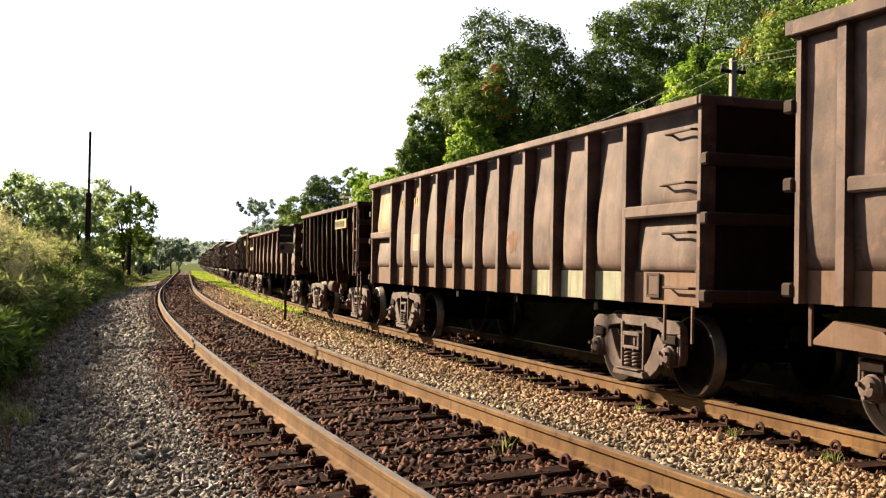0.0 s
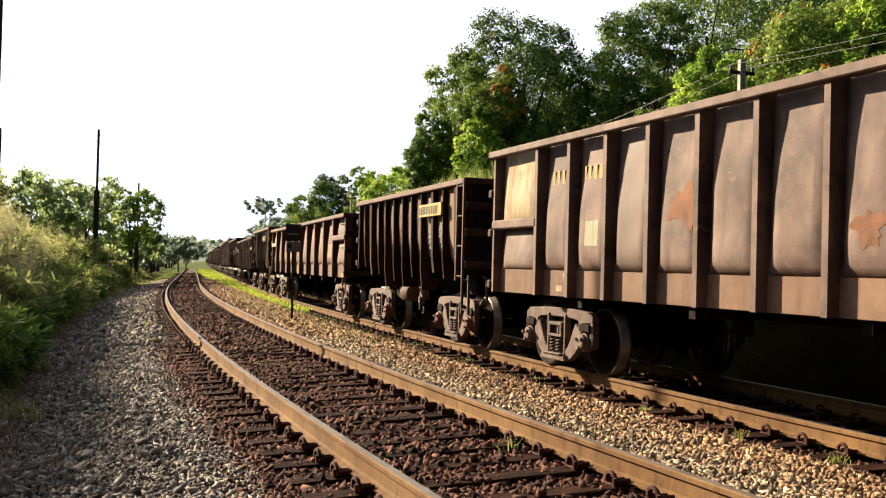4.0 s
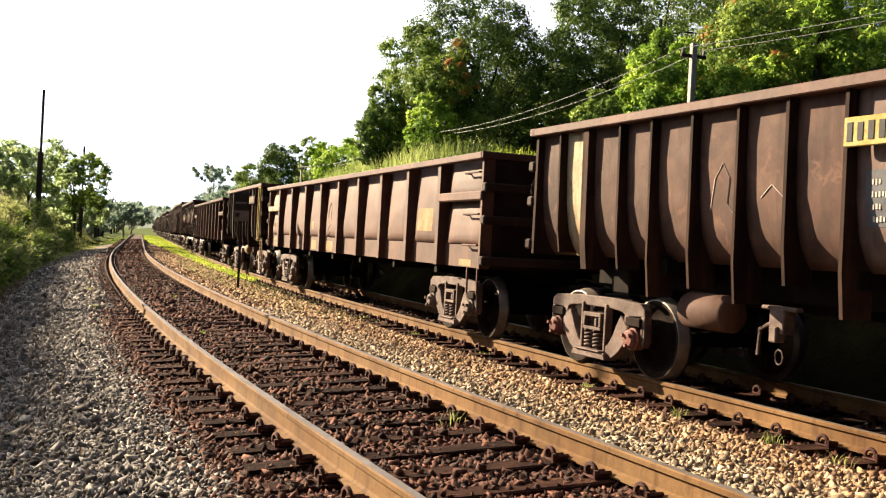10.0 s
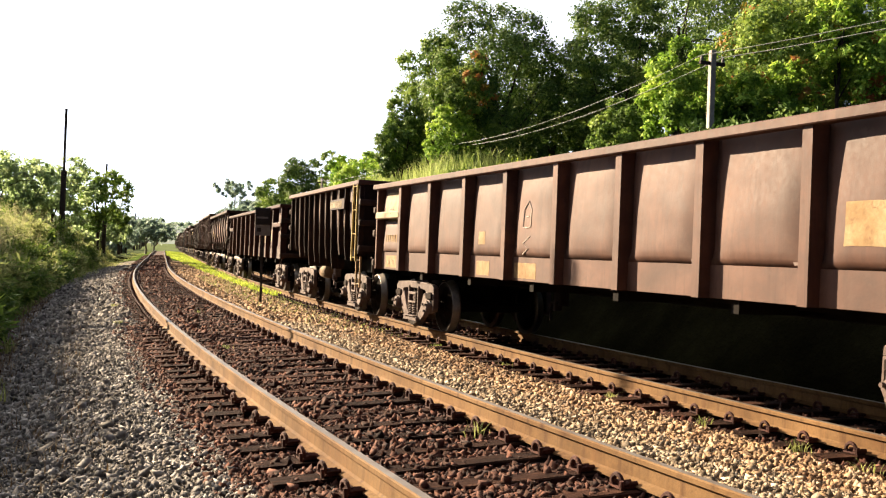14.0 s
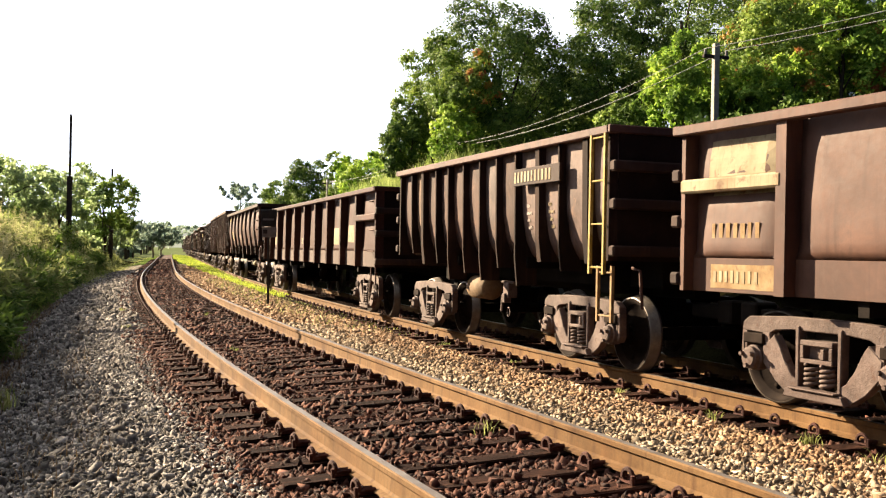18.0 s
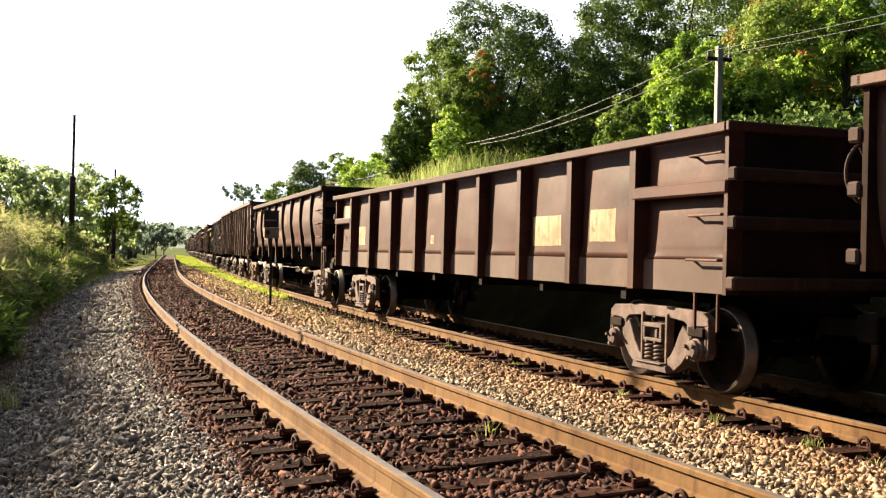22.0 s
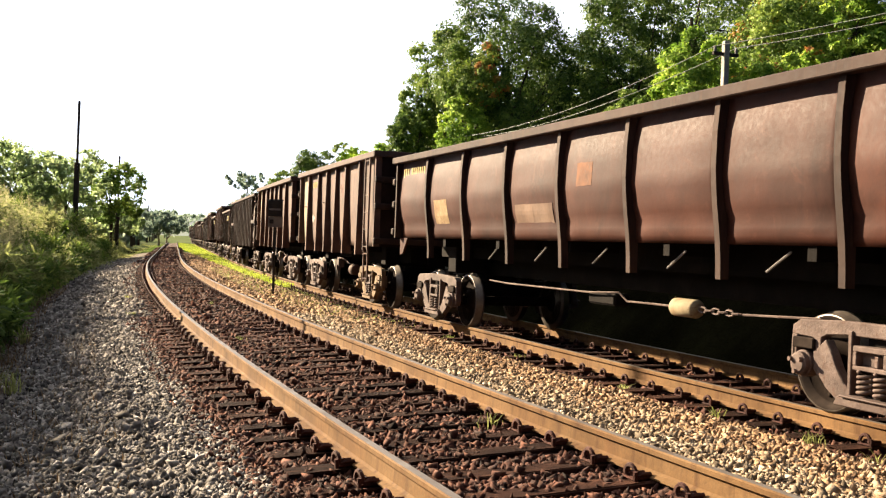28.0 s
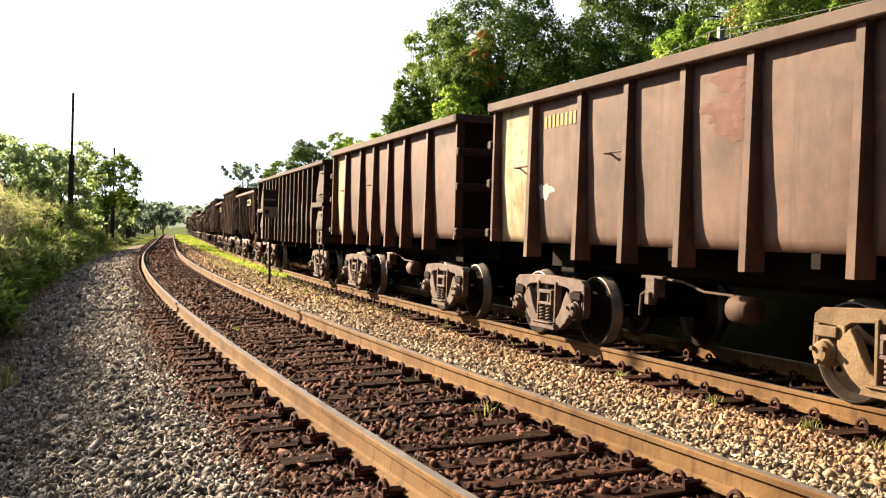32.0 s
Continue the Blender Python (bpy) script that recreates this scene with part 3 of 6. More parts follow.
def make_ground():
    a = np.concatenate([-np.geomspace(3000, 42, 16), np.arange(-40, 40.1, 0.8), np.geomspace(42, 3000, 16)])
    b = np.concatenate([-np.geomspace(2500, 22, 10), np.arange(-20, 90.1, 0.9), np.geomspace(92, 3500, 30)])
    gx, gy = np.meshgrid(a - 4, b)
    s, off = track_place(gx, gy)
    gz = land_height(off, s, gx, gy)
    gz = np.where(np.hypot(gx, gy) > 900, np.minimum(gz, 0.5), gz)
    verts = np.stack([gx.ravel(), gy.ravel(), gz.ravel()], 1)
    nx, ny = len(a), len(b)
    faces = [(j * nx + i, j * nx + i + 1, (j + 1) * nx + i + 1, (j + 1) * nx + i) for j in range(ny - 1) for i in range(nx - 1)]
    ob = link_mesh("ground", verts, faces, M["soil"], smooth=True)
    # ground beyond y = 105 takes the green with haze in its colour
    ob.data.materials.append(M["field_haze"])
    ob.data.polygons.foreach_set("material_index", [1 if b[i // (nx - 1)] > 105 else 0 for i in range(len(faces))])
    return tagged(ob, "dark grassy soil rising to a bank beside the tracks", "ground", kind="structure")


make_ground()


def make_bed():
    offs = [-4.6, -4.0, -3.4, -2.6, -1.75, -1.3, -0.95, -0.6, 0.0, 0.6, 0.95, 1.3, 1.9, 2.4, 2.9, 3.4, 3.9, 4.25, 4.8, 5.4, 5.8, 6.3, 7.4]
    ss = np.concatenate([np.arange(-118, -4, 3.0), np.arange(-4, 40, 0.5), np.arange(40, 520, 3.0)])
    verts, faces, slots = [], [], []
    for s in ss:
        for o in offs:
            x, y = on1(s, o)
            verts.append((x, y, bed_height(o) + 0.012 * math.sin(s * 5.1 + o * 3) + 0.01 * math.sin(s * 2.3 - o * 7)))
    n = len(offs)
    for j in range(len(ss) - 1):
        for i in range(n - 1):
            faces.append((j * n + i, j * n + i + 1, (j + 1) * n + i + 1, (j + 1) * n + i))
            slots.append((2 if offs[i] < -1.74 else 0 if offs[i] < 1.3 else 1 if offs[i] < 3.9 else 0) + (3 if ss[j] > 46 else 0) if ss[j] < 90 or -1.7 <= offs[i] < 1.3 else 6)
    ob = link_mesh("ballast_bed", verts, faces, M["bed_rust"])
    for key in ("bed_tan", "bed_grey", "far_rust", "far_tan", "far_grey", "far_verge"):
        ob.data.materials.append(M[key])
    ob.data.polygons.foreach_set("material_index", slots)
    return tagged(ob, "crushed stone ballast bed under two railway tracks", "ballast", kind="structure")


make_bed()

# ---- tracks ----
RAIL = [(-0.075, -0.185), (0.075, -0.185), (0.075, -0.174), (0.03, -0.16), (0.012, -0.145), (0.010, -0.055), (0.036, -0.04), (0.037, -0.010), (0.028, 0.0), (-0.028, 0.0), (-0.037, -0.010), (-0.036, -0.04), (-0.010, -0.055), (-0.012, -0.145), (-0.03, -0.16), (-0.075, -0.174)]


def make_rail(parent, off, z, label):
    ss = np.concatenate([np.arange(-118, -6, 2.0), np.arange(-6, 60, 0.5), np.arange(60, 500, 2.0)])
    n, verts, faces, slots = len(RAIL), [], [], []
    for s in ss:
        for a, b in RAIL:
            x, y = on1(s, off + a)
            verts.append((x, y, z + b))
    for j in range(len(ss) - 1):
        for i in range(n):
            k = (i + 1) % n
            faces.append((j * n + i, j * n + k, (j + 1) * n + k, (j + 1) * n + i))
            slots.append(1 if i == 8 else 0)
    ob = link_mesh("rail", verts, faces, M["rail_side"], parent, label)
    ob.data.materials.append(M["rail_top"])
    ob.data.polygons.foreach_set("material_index", slots)
    return ob


def clip_mesh():
    """A spring clip on its base plate: plate, shoulder and the curled bar."""
    bm = boxes((-0.085, 0.10, -0.07, 0.07, 0.0, 0.012), (-0.055, -0.02, -0.03, 0.03, 0.016, 0.045))
    pts = [(0.05, -0.055, 0.025), (-0.02, -0.06, 0.03)] + [(-0.055 - 0.02 * k / 10, 0.05 * math.cos(a), 0.036 + 0.05 * math.sin(a)) for k, a in enumerate(np.linspace(3.5, -0.6, 11))] + [(-0.02, 0.03, 0.02), (0.05, 0.02, 0.02)]
    tube(bm, pts, 0.0175, 6)
    tube(bm, [(-0.09, -0.095, 0.0), (-0.09, -0.095, 0.062)], 0.016, 6)
    tube(bm, [(-0.03, 0.09, 0.0), (-0.03, 0.09, 0.055)], 0.016, 6)
    me = bpy.data.meshes.new("rail_clip")
    bm.to_mesh(me)
    bm.free()
    me.materials.append(M["clip"])
    return me


def sleeper_mesh():
    bm = boxes((-1.35, 1.35, -0.115, 0.115, -0.17, 0.0), bevel=0.012)
    rnd = random.Random(5)
    for v in bm.verts:
        v.co += Vector((rnd.uniform(-0.03, 0.03), rnd.uniform(-0.006, 0.006), rnd.uniform(-0.008, 0.004)))
    me = bpy.data.meshes.new("sleeper")
    bm.to_mesh(me)
    bm.free()
    me.materials.append(M["sleeper"])
    return me


def joined(name, me, poses, parent, label):
    """Many copies of a small mesh in one mesh, for those that lie far off."""
    co = np.array([v.co for v in me.vertices])
    fs = [tuple(p.vertices) for p in me.polygons]
    verts, faces = [], []
    for m in poses:
        r, t = np.array(m.to_3x3()), np.array(m.translation)
        n = len(verts) * len(co)
        verts.append(co @ r.T + t)
        faces += [tuple(i + n for i in f) for f in fs]
    return tagged(link_mesh(name, np.concatenate(verts), faces, me.materials[0], parent), label, kind="stuff")


def make_track(place, zs, label, first, near, last):
    """place: on1 or on2 with its headings; zs: heights of the left and the right rail."""
    base = tagged(new("railway_track"), label, "railway track", kind="structure")
    shift = 0.0 if place is on1 else APART
    make_rail(base, shift - 0.8 - 0.037, zs[0], "rusty rail with a worn bright head")
    make_rail(base, shift + 0.8 + 0.037, zs[1], "rusty rail with a worn bright head")
    tilt = math.degrees(math.atan2(zs[1] - zs[0], GAUGE))
    mid = (zs[0] + zs[1]) / 2 - 0.19
    sl, cl = sleeper_mesh(), clip_mesh()
    rnd = random.Random(11)
    far_s, far_c = [], []
    s = first
    while s < last:
        x, y = place(s)
        h = math.degrees(head1(s) if place is on1 else head2(s))
        m = pose(x, y, mid + rnd.uniform(-0.006, 0.006), 0, -tilt, h + rnd.uniform(-1.2, 1.2))
        clips = []
        for side in (-1, 1):
            for face in (-1, 1):
                cx = side * 0.837 + face * 0.105
                clips.append(m @ pose(cx, rnd.uniform(-0.02, 0.02), 0.004, 0, 0, 0 if face < 0 else 180))
        if near[0] < s < near[1]:
            share("sleeper", sl, base, m)
        else:
            far_s.append(m)
        for c in clips:
            if near[0] < s < near[2]:
                share("rail_clip", cl, base, c)
            elif s < 70:
                far_c.append(c)
        s += 0.56
    joined("far_sleepers", sl, far_s, base, "dark wooden sleepers farther along the track")
    joined("far_clips", cl, far_c, base, "rusty spring clips farther along the track")
    return base


# ---- loose stones ----
def stones(name, label, material, count, s0, s1, o0, o1, size, seed, falloff=1.0, lift=0.3, skip=(), ties=None):
    """Crushed stones strewn over a stretch of the bed, in one mesh."""
    r = np.random.default_rng(seed)
    u = r.random(count) ** falloff
    s, o = s0 + (s1 - s0) * u, r.uniform(o0, o1, count)
    for a, b in skip:
        keep = (o < a) | (o > b)
        s, o = s[keep], o[keep]
    if ties is not None:      # few stones lie on the sleepers themselves
        d = np.abs((s + 3 + 0.28) % 0.56 - 0.28)
        keep = (d > 0.125) | (np.abs(o - ties) > 1.3) | (r.random(len(s)) < 0.13)
        s, o = s[keep], o[keep]
        high = np.where((d[keep] < 0.1) & (np.abs(o - ties) < 1.3), 0.035, 0.0)
    n = len(s)
    x, y = on1(s, o)
    z = np.array([bed_height(v) for v in o]) + (high if ties is not None else 0.0)
    rad = 1.08 * size * r.uniform(0.55, 1.25, n) * (1 + 0.35 * (s > 14))
    form = np.array([(1, 0, 0), (-1, 0, 0), (0, 1, 0), (0, -1, 0), (0, 0, 1), (0, 0, -1)], float)
    v = form[None] + r.normal(0, 0.26, (n, 6, 3))
    v *= (rad[:, None] * r.uniform(0.36, 1.4, (n, 3)))[:, None, :]
    q = r.normal(size=(n, 4))
    q /= np.linalg.norm(q, axis=1)[:, None]
    w, i, j, k = q.T
    rot = np.stack([1 - 2 * (j * j + k * k), 2 * (i * j - k * w), 2 * (i * k + j * w), 2 * (i * j + k * w), 1 - 2 * (i * i + k * k), 2 * (j * k - i * w), 2 * (i * k - j * w), 2 * (j * k + i * w), 1 - 2 * (i * i + j * j)], 1).reshape(n, 3, 3)
    v = np.einsum("nij,nkj->nki", rot, v) + np.stack([x, y, z + rad * r.uniform(-0.1, lift * 2, n)], 1)[:, None, :]
    f = np.array([(0, 2, 4), (2, 1, 4), (1, 3, 4), (3, 0, 4), (2, 0, 5), (1, 2, 5), (3, 1, 5), (0, 3, 5)])
    f = (f[None] + 6 * np.arange(n)[:, None, None]).reshape(-1, 3)
    me = bpy.data.meshes.new(name)
    me.vertices.add(n * 6)
    me.vertices.foreach_set("co", v.ravel())
    me.loops.add(f.size)
    me.loops.foreach_set("vertex_index", f.ravel().astype(np.int32))
    me.polygons.add(len(f))
    me.polygons.foreach_set("loop_start", np.arange(0, f.size, 3, dtype=np.int32))
    me.materials.append(material)
    me.update(calc_edges=True)
    return tagged(new(name, me), label, "gravel", kind="stuff")


stones("ballast_stones", "pale crushed stones beside the near rail", M["stone_pale"], 17000, 0.0, 16, 1.0, 2.35, 0.029, 1, 1.3)
stones("ballast_stones", "tan crushed stones between the two tracks", M["stone_tan"], 18000, 0.0, 16, 1.95, 3.4, 0.030, 21, 1.3)
stones("ballast_stones", "pale tan crushed stones between the two tracks", M["stone_tan"], 11000, 16, 46, 1.2, 3.4, 0.036, 2, 1.3)
stones("ballast_stones", "rust-stained crushed stones between the rails", M["stone_rust"], 31000, 0.0, 16, -1.6, 1.25, 0.033, 3, 1.3, 0.14, ties=0.0)
stones("ballast_stones", "rust-stained crushed stones between the rails", M["stone_rust"], 11000, 16, 50, -1.6, 1.25, 0.036, 4, 1.3, 0.10, ties=0.0)
stones("ballast_stones", "rust-stained crushed stones farther along the track", M["stone_rust"], 9000, 48, 130, -1.6, 1.3, 0.05, 14, 1.5, 0.2, ties=0.0)
stones("ballast_stones", "grey crushed stones on the sloping track shoulder", M["stone_grey"], 48000, 0.0, 16, -4.5, -1.5, 0.026, 5, 1.35)
stones("ballast_stones", "brown crushed stones round the sleeper ends", M["stone_rust"], 7000, 0.0, 16, -1.75, -0.95, 0.029, 51, 1.3, 0.25, ties=0.0)
stones("ballast_stones", "grey crushed stones on the sloping track shoulder", M["stone_grey"], 13000, 16, 70, -3.6, -1.25, 0.038, 6, 1.4)
stones("ballast_stones", "rust-stained crushed stones under the wagons", M["stone_rust"], 15000, -1.0, 24, 3.1, 6.3, 0.036, 7, 1.2, 0.15)

stones("ballast_stones", "tan crushed stones farther between the tracks", M["stone_tan"], 5000, 46, 82, 1.2, 3.3, 0.05, 41, 1.3)
stones("ballast_stones", "larger grey stones scattered on the track shoulder", M["stone_grey"], 2600, 0.0, 22, -4.3, -1.8, 0.044, 52, 1.3)
# the same bed farther back
stones("ballast_stones", "tan crushed stones between the two tracks", M["stone_tan"], 5000, -9, 0.0, 1.1, 3.3, 0.036, 31)
stones("ballast_stones", "rust-stained crushed stones between the rails", M["stone_rust"], 6500, -9, 0.0, -1.3, 1.25, 0.038, 33, 1.0, 0.1, ties=0.0)
stones("ballast_stones", "grey crushed stones on the sloping track shoulder", M["stone_grey"], 6500, -9, 0.0, -4.5, -1.25, 0.036, 35)

# ---- distance ----
def far_hill(x0, x1, y, height, seed, tint, name, label):
    r = random.Random(seed)
    ph = [r.uniform(0, 6) for _ in range(5)]
    verts, faces, n = [], [], 90
    for i in range(n):
        u = i / (n - 1)
        x = x0 + (x1 - x0) * u
        h = height * (0.45 + 0.3 * math.sin(3 * u + ph[0]) + 0.16 * math.sin(8 * u + ph[1]) + 0.06 * math.sin(23 * u + ph[2]) + 0.03 * math.sin(61 * u + ph[3]))
        h *= min(1, 6 * u, 6 * (1 - u))
        verts += [(x, y, -4), (x, y + 60, h * 0.7), (x, y + 160, h), (x, y + 500, -4)]
    for i in range(n - 1):
        for k in range(3):
            faces.append((4 * i + k, 4 * i + 4 + k, 4 * i + 5 + k, 4 * i + 1 + k))
    return tagged(link_mesh(name, verts, faces, tint, smooth=True), label, "hill", kind="structure")


# both hills are paled and blued: distance haze put into the colour
M["hill_near_haze"] = mat("hill_near_haze", (0.20, 0.29, 0.26), (0.26, 0.35, 0.31), (0.32, 0.41, 0.37), 0.02, 0.2, 0.95, 0.0)
M["hill_far_haze"] = mat("hill_far_haze", (0.46, 0.56, 0.64), (0.52, 0.62, 0.70), (0.58, 0.68, 0.75), 0.005, 0.05, 0.95, 0.0)
far_hill(-900, 500, 1500, 66, 3, M["hill_far_haze"], "backdrop", "pale hazy hill on the horizon")
far_hill(-500, 200, 700, 17, 8, M["hill_near_haze"], "backdrop", "wooded low hill far along the line")

# ---- train ----
WHEEL_R, AXLE = 0.46, 0.845   # wheel radius, and half of a bogie's wheelbase


def bogie_meshes():
    """The meshes of a three-piece bogie, shared by all wagons; the frame's middle is the origin, rail height is z = 0."""
    out = {}

    def keep(name, bm, material, smooth=False):
        me = bpy.data.meshes.new(name)
        bm.to_mesh(me)
        bm.free()
        me.materials.append(material)
        if smooth:
            me.polygons.foreach_set("use_smooth", [True] * len(me.polygons))
        out[name] = me

    # bolster between the side frames
    keep("bogie", boxes((-1.1, 1.1, -0.17, 0.17, 0.50, 0.80), (-0.3, 0.3, -0.24, 0.24, 0.78, 0.92), (-0.75, -0.6, -0.15, 0.15, 0.8, 0.88), (0.6, 0.75, -0.15, 0.15, 0.8, 0.88), bevel=0.02), M["black"])
    # side frame: top chord, pedestals, sloping lower chord, columns beside the springs
    bm = bmesh.new()
    x0, x1 = -0.055, 0.045
    plate(bm, [(-1.09, 0.72), (-1.08, 0.80), (-0.98, 0.86), (-0.4, 0.89), (0.4, 0.89), (0.98, 0.86), (1.08, 0.80), (1.09, 0.72), (0.70, 0.70), (0.60, 0.745), (0.36, 0.765), (-0.36, 0.765), (-0.60, 0.745), (-0.70, 0.70)], x0, x1)
    for k in (-1, 1):
        plate(bm, [(k * 1.09, 0.72), (k * 1.01, 0.72), (k * 1.01, 0.50), (k * 1.05, 0.36), (k * 1.10, 0.44)], x0, x1)
        plate(bm, [(k * 0.78, 0.72), (k * 0.67, 0.72), (k * 0.66, 0.46), (k * 0.70, 0.36), (k * 0.77, 0.42)], x0 - 0.004, x1 - 0.004)
        plate(bm, [(k * 0.76, 0.58), (k * 0.735, 0.42), (k * 0.58, 0.27), (k * 0.42, 0.175), (k * 0.28, 0.15), (k * 0.28, 0.31), (k * 0.34, 0.34), (k * 0.44, 0.46), (k * 0.52, 0.60), (k * 0.60, 0.705)], x0 - 0.012, x1 - 0.012)
        plate(bm, [(k * 0.30, 0.81), (k * 0.245, 0.81), (k * 0.245, 0.20), (k * 0.29, 0.20)], x0 - 0.022, x1 - 0.022)
    plate(bm, [(-0.40, 0.155), (0.40, 0.155), (0.36, 0.235), (-0.36, 0.235)], x0 - 0.08, x1)
    plate(bm, [(-0.30, 0.235), (0.30, 0.235), (0.30, 0.255), (-0.30, 0.255)], x0 - 0.11, x1)
    bmesh.ops.bevel(bm, geom=[e for e in bm.edges if len(e.link_faces) == 2 and e.calc_face_angle() > 0.5], offset=0.009, segments=1, affect="EDGES")
    for v in bm.verts:
        v.co.y *= AXLE / 0.89
    keep("side_frame", bm, M["bogie"])
    # bolster end showing in the window
    keep("bolster_end", boxes((-0.10, 0.06, -0.20, 0.20, 0.64, 0.69), (-0.10, 0.06, -0.20, 0.20, 0.48, 0.52), (-0.10, 0.06, -0.20, -0.15, 0.52, 0.64), (-0.10, 0.06, 0.15, 0.20, 0.52, 0.64), (-0.03, 0.06, -0.15, 0.15, 0.52, 0.64), (-0.08, -0.02, -0.08, -0.03, 0.52, 0.62), bevel=0.008), M["bogie"])
    # coil spring
    bm = bmesh.new()
    tube(bm, [(0.062 * math.cos(a), 0.062 * math.sin(a), 0.275 + 0.20 * a / (2 * math.pi * 4.5)) for a in np.linspace(0, 2 * math.pi * 4.5, 55)], 0.017, 6)
    keep("spring", bm, M["bogie"], True)
    # axle box end cap with bolts
    bm = lathe(bmesh.new(), [(0.06, 0.125), (-0.05, 0.125), (-0.06, 0.11), (-0.10, 0.105), (-0.12, 0.08), (-0.125, 0.03)], 20)
    for k in range(3):
        a = 2 * math.pi * k / 3 + 0.5
        lathe_at = (0.075 * math.cos(a), 0.075 * math.sin(a))
        tube(bm, [(-0.10, *lathe_at), (-0.155, *lathe_at)], 0.022, 6)
    keep("axle_box", bm, M["bogie"])
    keep("adapter", boxes((-0.09, 0.09, -0.14, 0.14, 0.60, 0.70), (-0.06, 0.09, -0.17, -0.14, 0.44, 0.62), (-0.06, 0.09, 0.14, 0.17, 0.44, 0.62), bevel=0.01), M["wheel_rim"])
    # wheelset: axle and two wheels, turning about x
    bm = lathe(bmesh.new(), [(-1.2, 0.075), (-0.9, 0.09), (-0.6, 0.085), (0.6, 0.085), (0.9, 0.09), (1.2, 0.075)], 16)
    for k in (-1, 1):
        lathe(bm, [(k * 0.76, 0.49), (k * 0.79, 0.488), (k * 0.80, 0.465), (k * 0.90, WHEEL_R), (k * 0.905, 0.44), (k * 0.90, 0.405), (k * 0.85, 0.37), (k * 0.83, 0.24), (k * 0.89, 0.14), (k * 0.93, 0.13), (k * 0.93, 0.095), (k * 0.74, 0.095), (k * 0.74, 0.14), (k * 0.79, 0.24), (k * 0.80, 0.37), (k * 0.76, 0.41)], 40)
    for k in (-1, 1):
        for j in range(3):
            a = 2 * math.pi * j / 3
            tube(bm, [(k * 0.855, 0.3 * math.cos(a), 0.3 * math.sin(a)), (k * 0.835, 0.3 * math.cos(a), 0.3 * math.sin(a))], 0.03, 8)
    me_name = "wheelset"
    keep(me_name, bm, M["wheel"])
    out[me_name].materials.append(M["tread"])
    out[me_name].materials.append(M["wheel_rim"])
    for p in out[me_name].polygons:
        rad = [math.hypot(out[me_name].vertices[i].co.y, out[me_name].vertices[i].co.z) for i in p.vertices]
        p.material_index = 1 if min(rad) > 0.43 else 2 if min(rad) > 0.36 else 0
        p.use_smooth = True
    # brake beam and shoe
    keep("brake_shoe", boxes((-0.06, 0.06, -0.03, 0.03, -0.18, 0.18), (-0.04, 0.04, -0.08, 0.0, -0.08, 0.08), bevel=0.01), M["bogie"])
    return out


BOGIE = bogie_meshes()
WHEELSETS = []


def add_bogie(wagon, y, cap=None):
    b = share("bogie", BOGIE["bogie"], wagon, pose(0, y, 0))
    for side in (-1, 1):
        turn = 0 if side < 0 else 180
        share("side_frame", BOGIE["side_frame"], b, pose(side * 1.13, 0, 0, 0, 0, turn))
        share("bolster_end", BOGIE["bolster_end"], b, pose(side * 1.13, 0, 0, 0, 0, turn))
        for dy in (-0.095, 0.095):
            share("spring", BOGIE["spring"], b, pose(side * 1.17, dy, 0))
        for dy in (-AXLE, AXLE):
            ob = share("axle_box", BOGIE["axle_box"], b, pose(side * 1.16, dy, WHEEL_R, 0, 0, turn))
            if cap:
                ob.material_slots[0].link = "OBJECT"
                ob.material_slots[0].material = cap
            share("adapter", BOGIE["adapter"], b, pose(side * 1.13, dy, 0, 0, 0, turn))
            share("brake_shoe", BOGIE["brake_shoe"], b, pose(side * 0.84, dy - math.copysign(0.50, dy), 0.46))
    for dy in (-AXLE, AXLE):
        w = share("wheelset", BOGIE["wheelset"], b, pose(0, dy, WHEEL_R))
        WHEELSETS.append((w, dy))
    return b


def handle(wagon, x, y0, y1, z, r=0.016, out=0.10, drop=0.0):
    """A bent grab handle with its feet on the side wall."""
    x = -skin(wagon, (y0 + y1) / 2, z)
    bm = tube(bmesh.new(), [(x + 0.02, y0, z), (x - out, y0 + 0.02, z - drop), (x - out, y1 - 0.02, z - drop), (x + 0.02, y1, z)], r, 6)
    return part("grab_handle", bm, M["steel_umber"], wagon, "bent steel grab handle")


SKIN = {}


def belly(v):
    """How far a pressed bay swells, from its foot to its top: fullest low down, tucked in sharply over the sill."""
    return wall_x([(0, 0.0), (0.035, 0.62), (0.09, 0.95), (0.18, 1.0), (0.4, 0.88), (0.7, 0.55), (0.92, 0.2), (1, 0)], v)


def dent(y, z, side, deep=0.016):
    """Knocks and waves that years of loading have left in a side wall."""
    a = noise.noise(Vector((y * 1.1, z * 1.5, 3.7 * side)))
    b = noise.noise(Vector((y * 2.9 + 40, z * 3.3, 5.1 * side)))
    return deep * (a + 0.45 * b)


def wall_x(profile, v):
    return float(np.interp(v, [p[0] for p in profile], [p[1] for p in profile]))


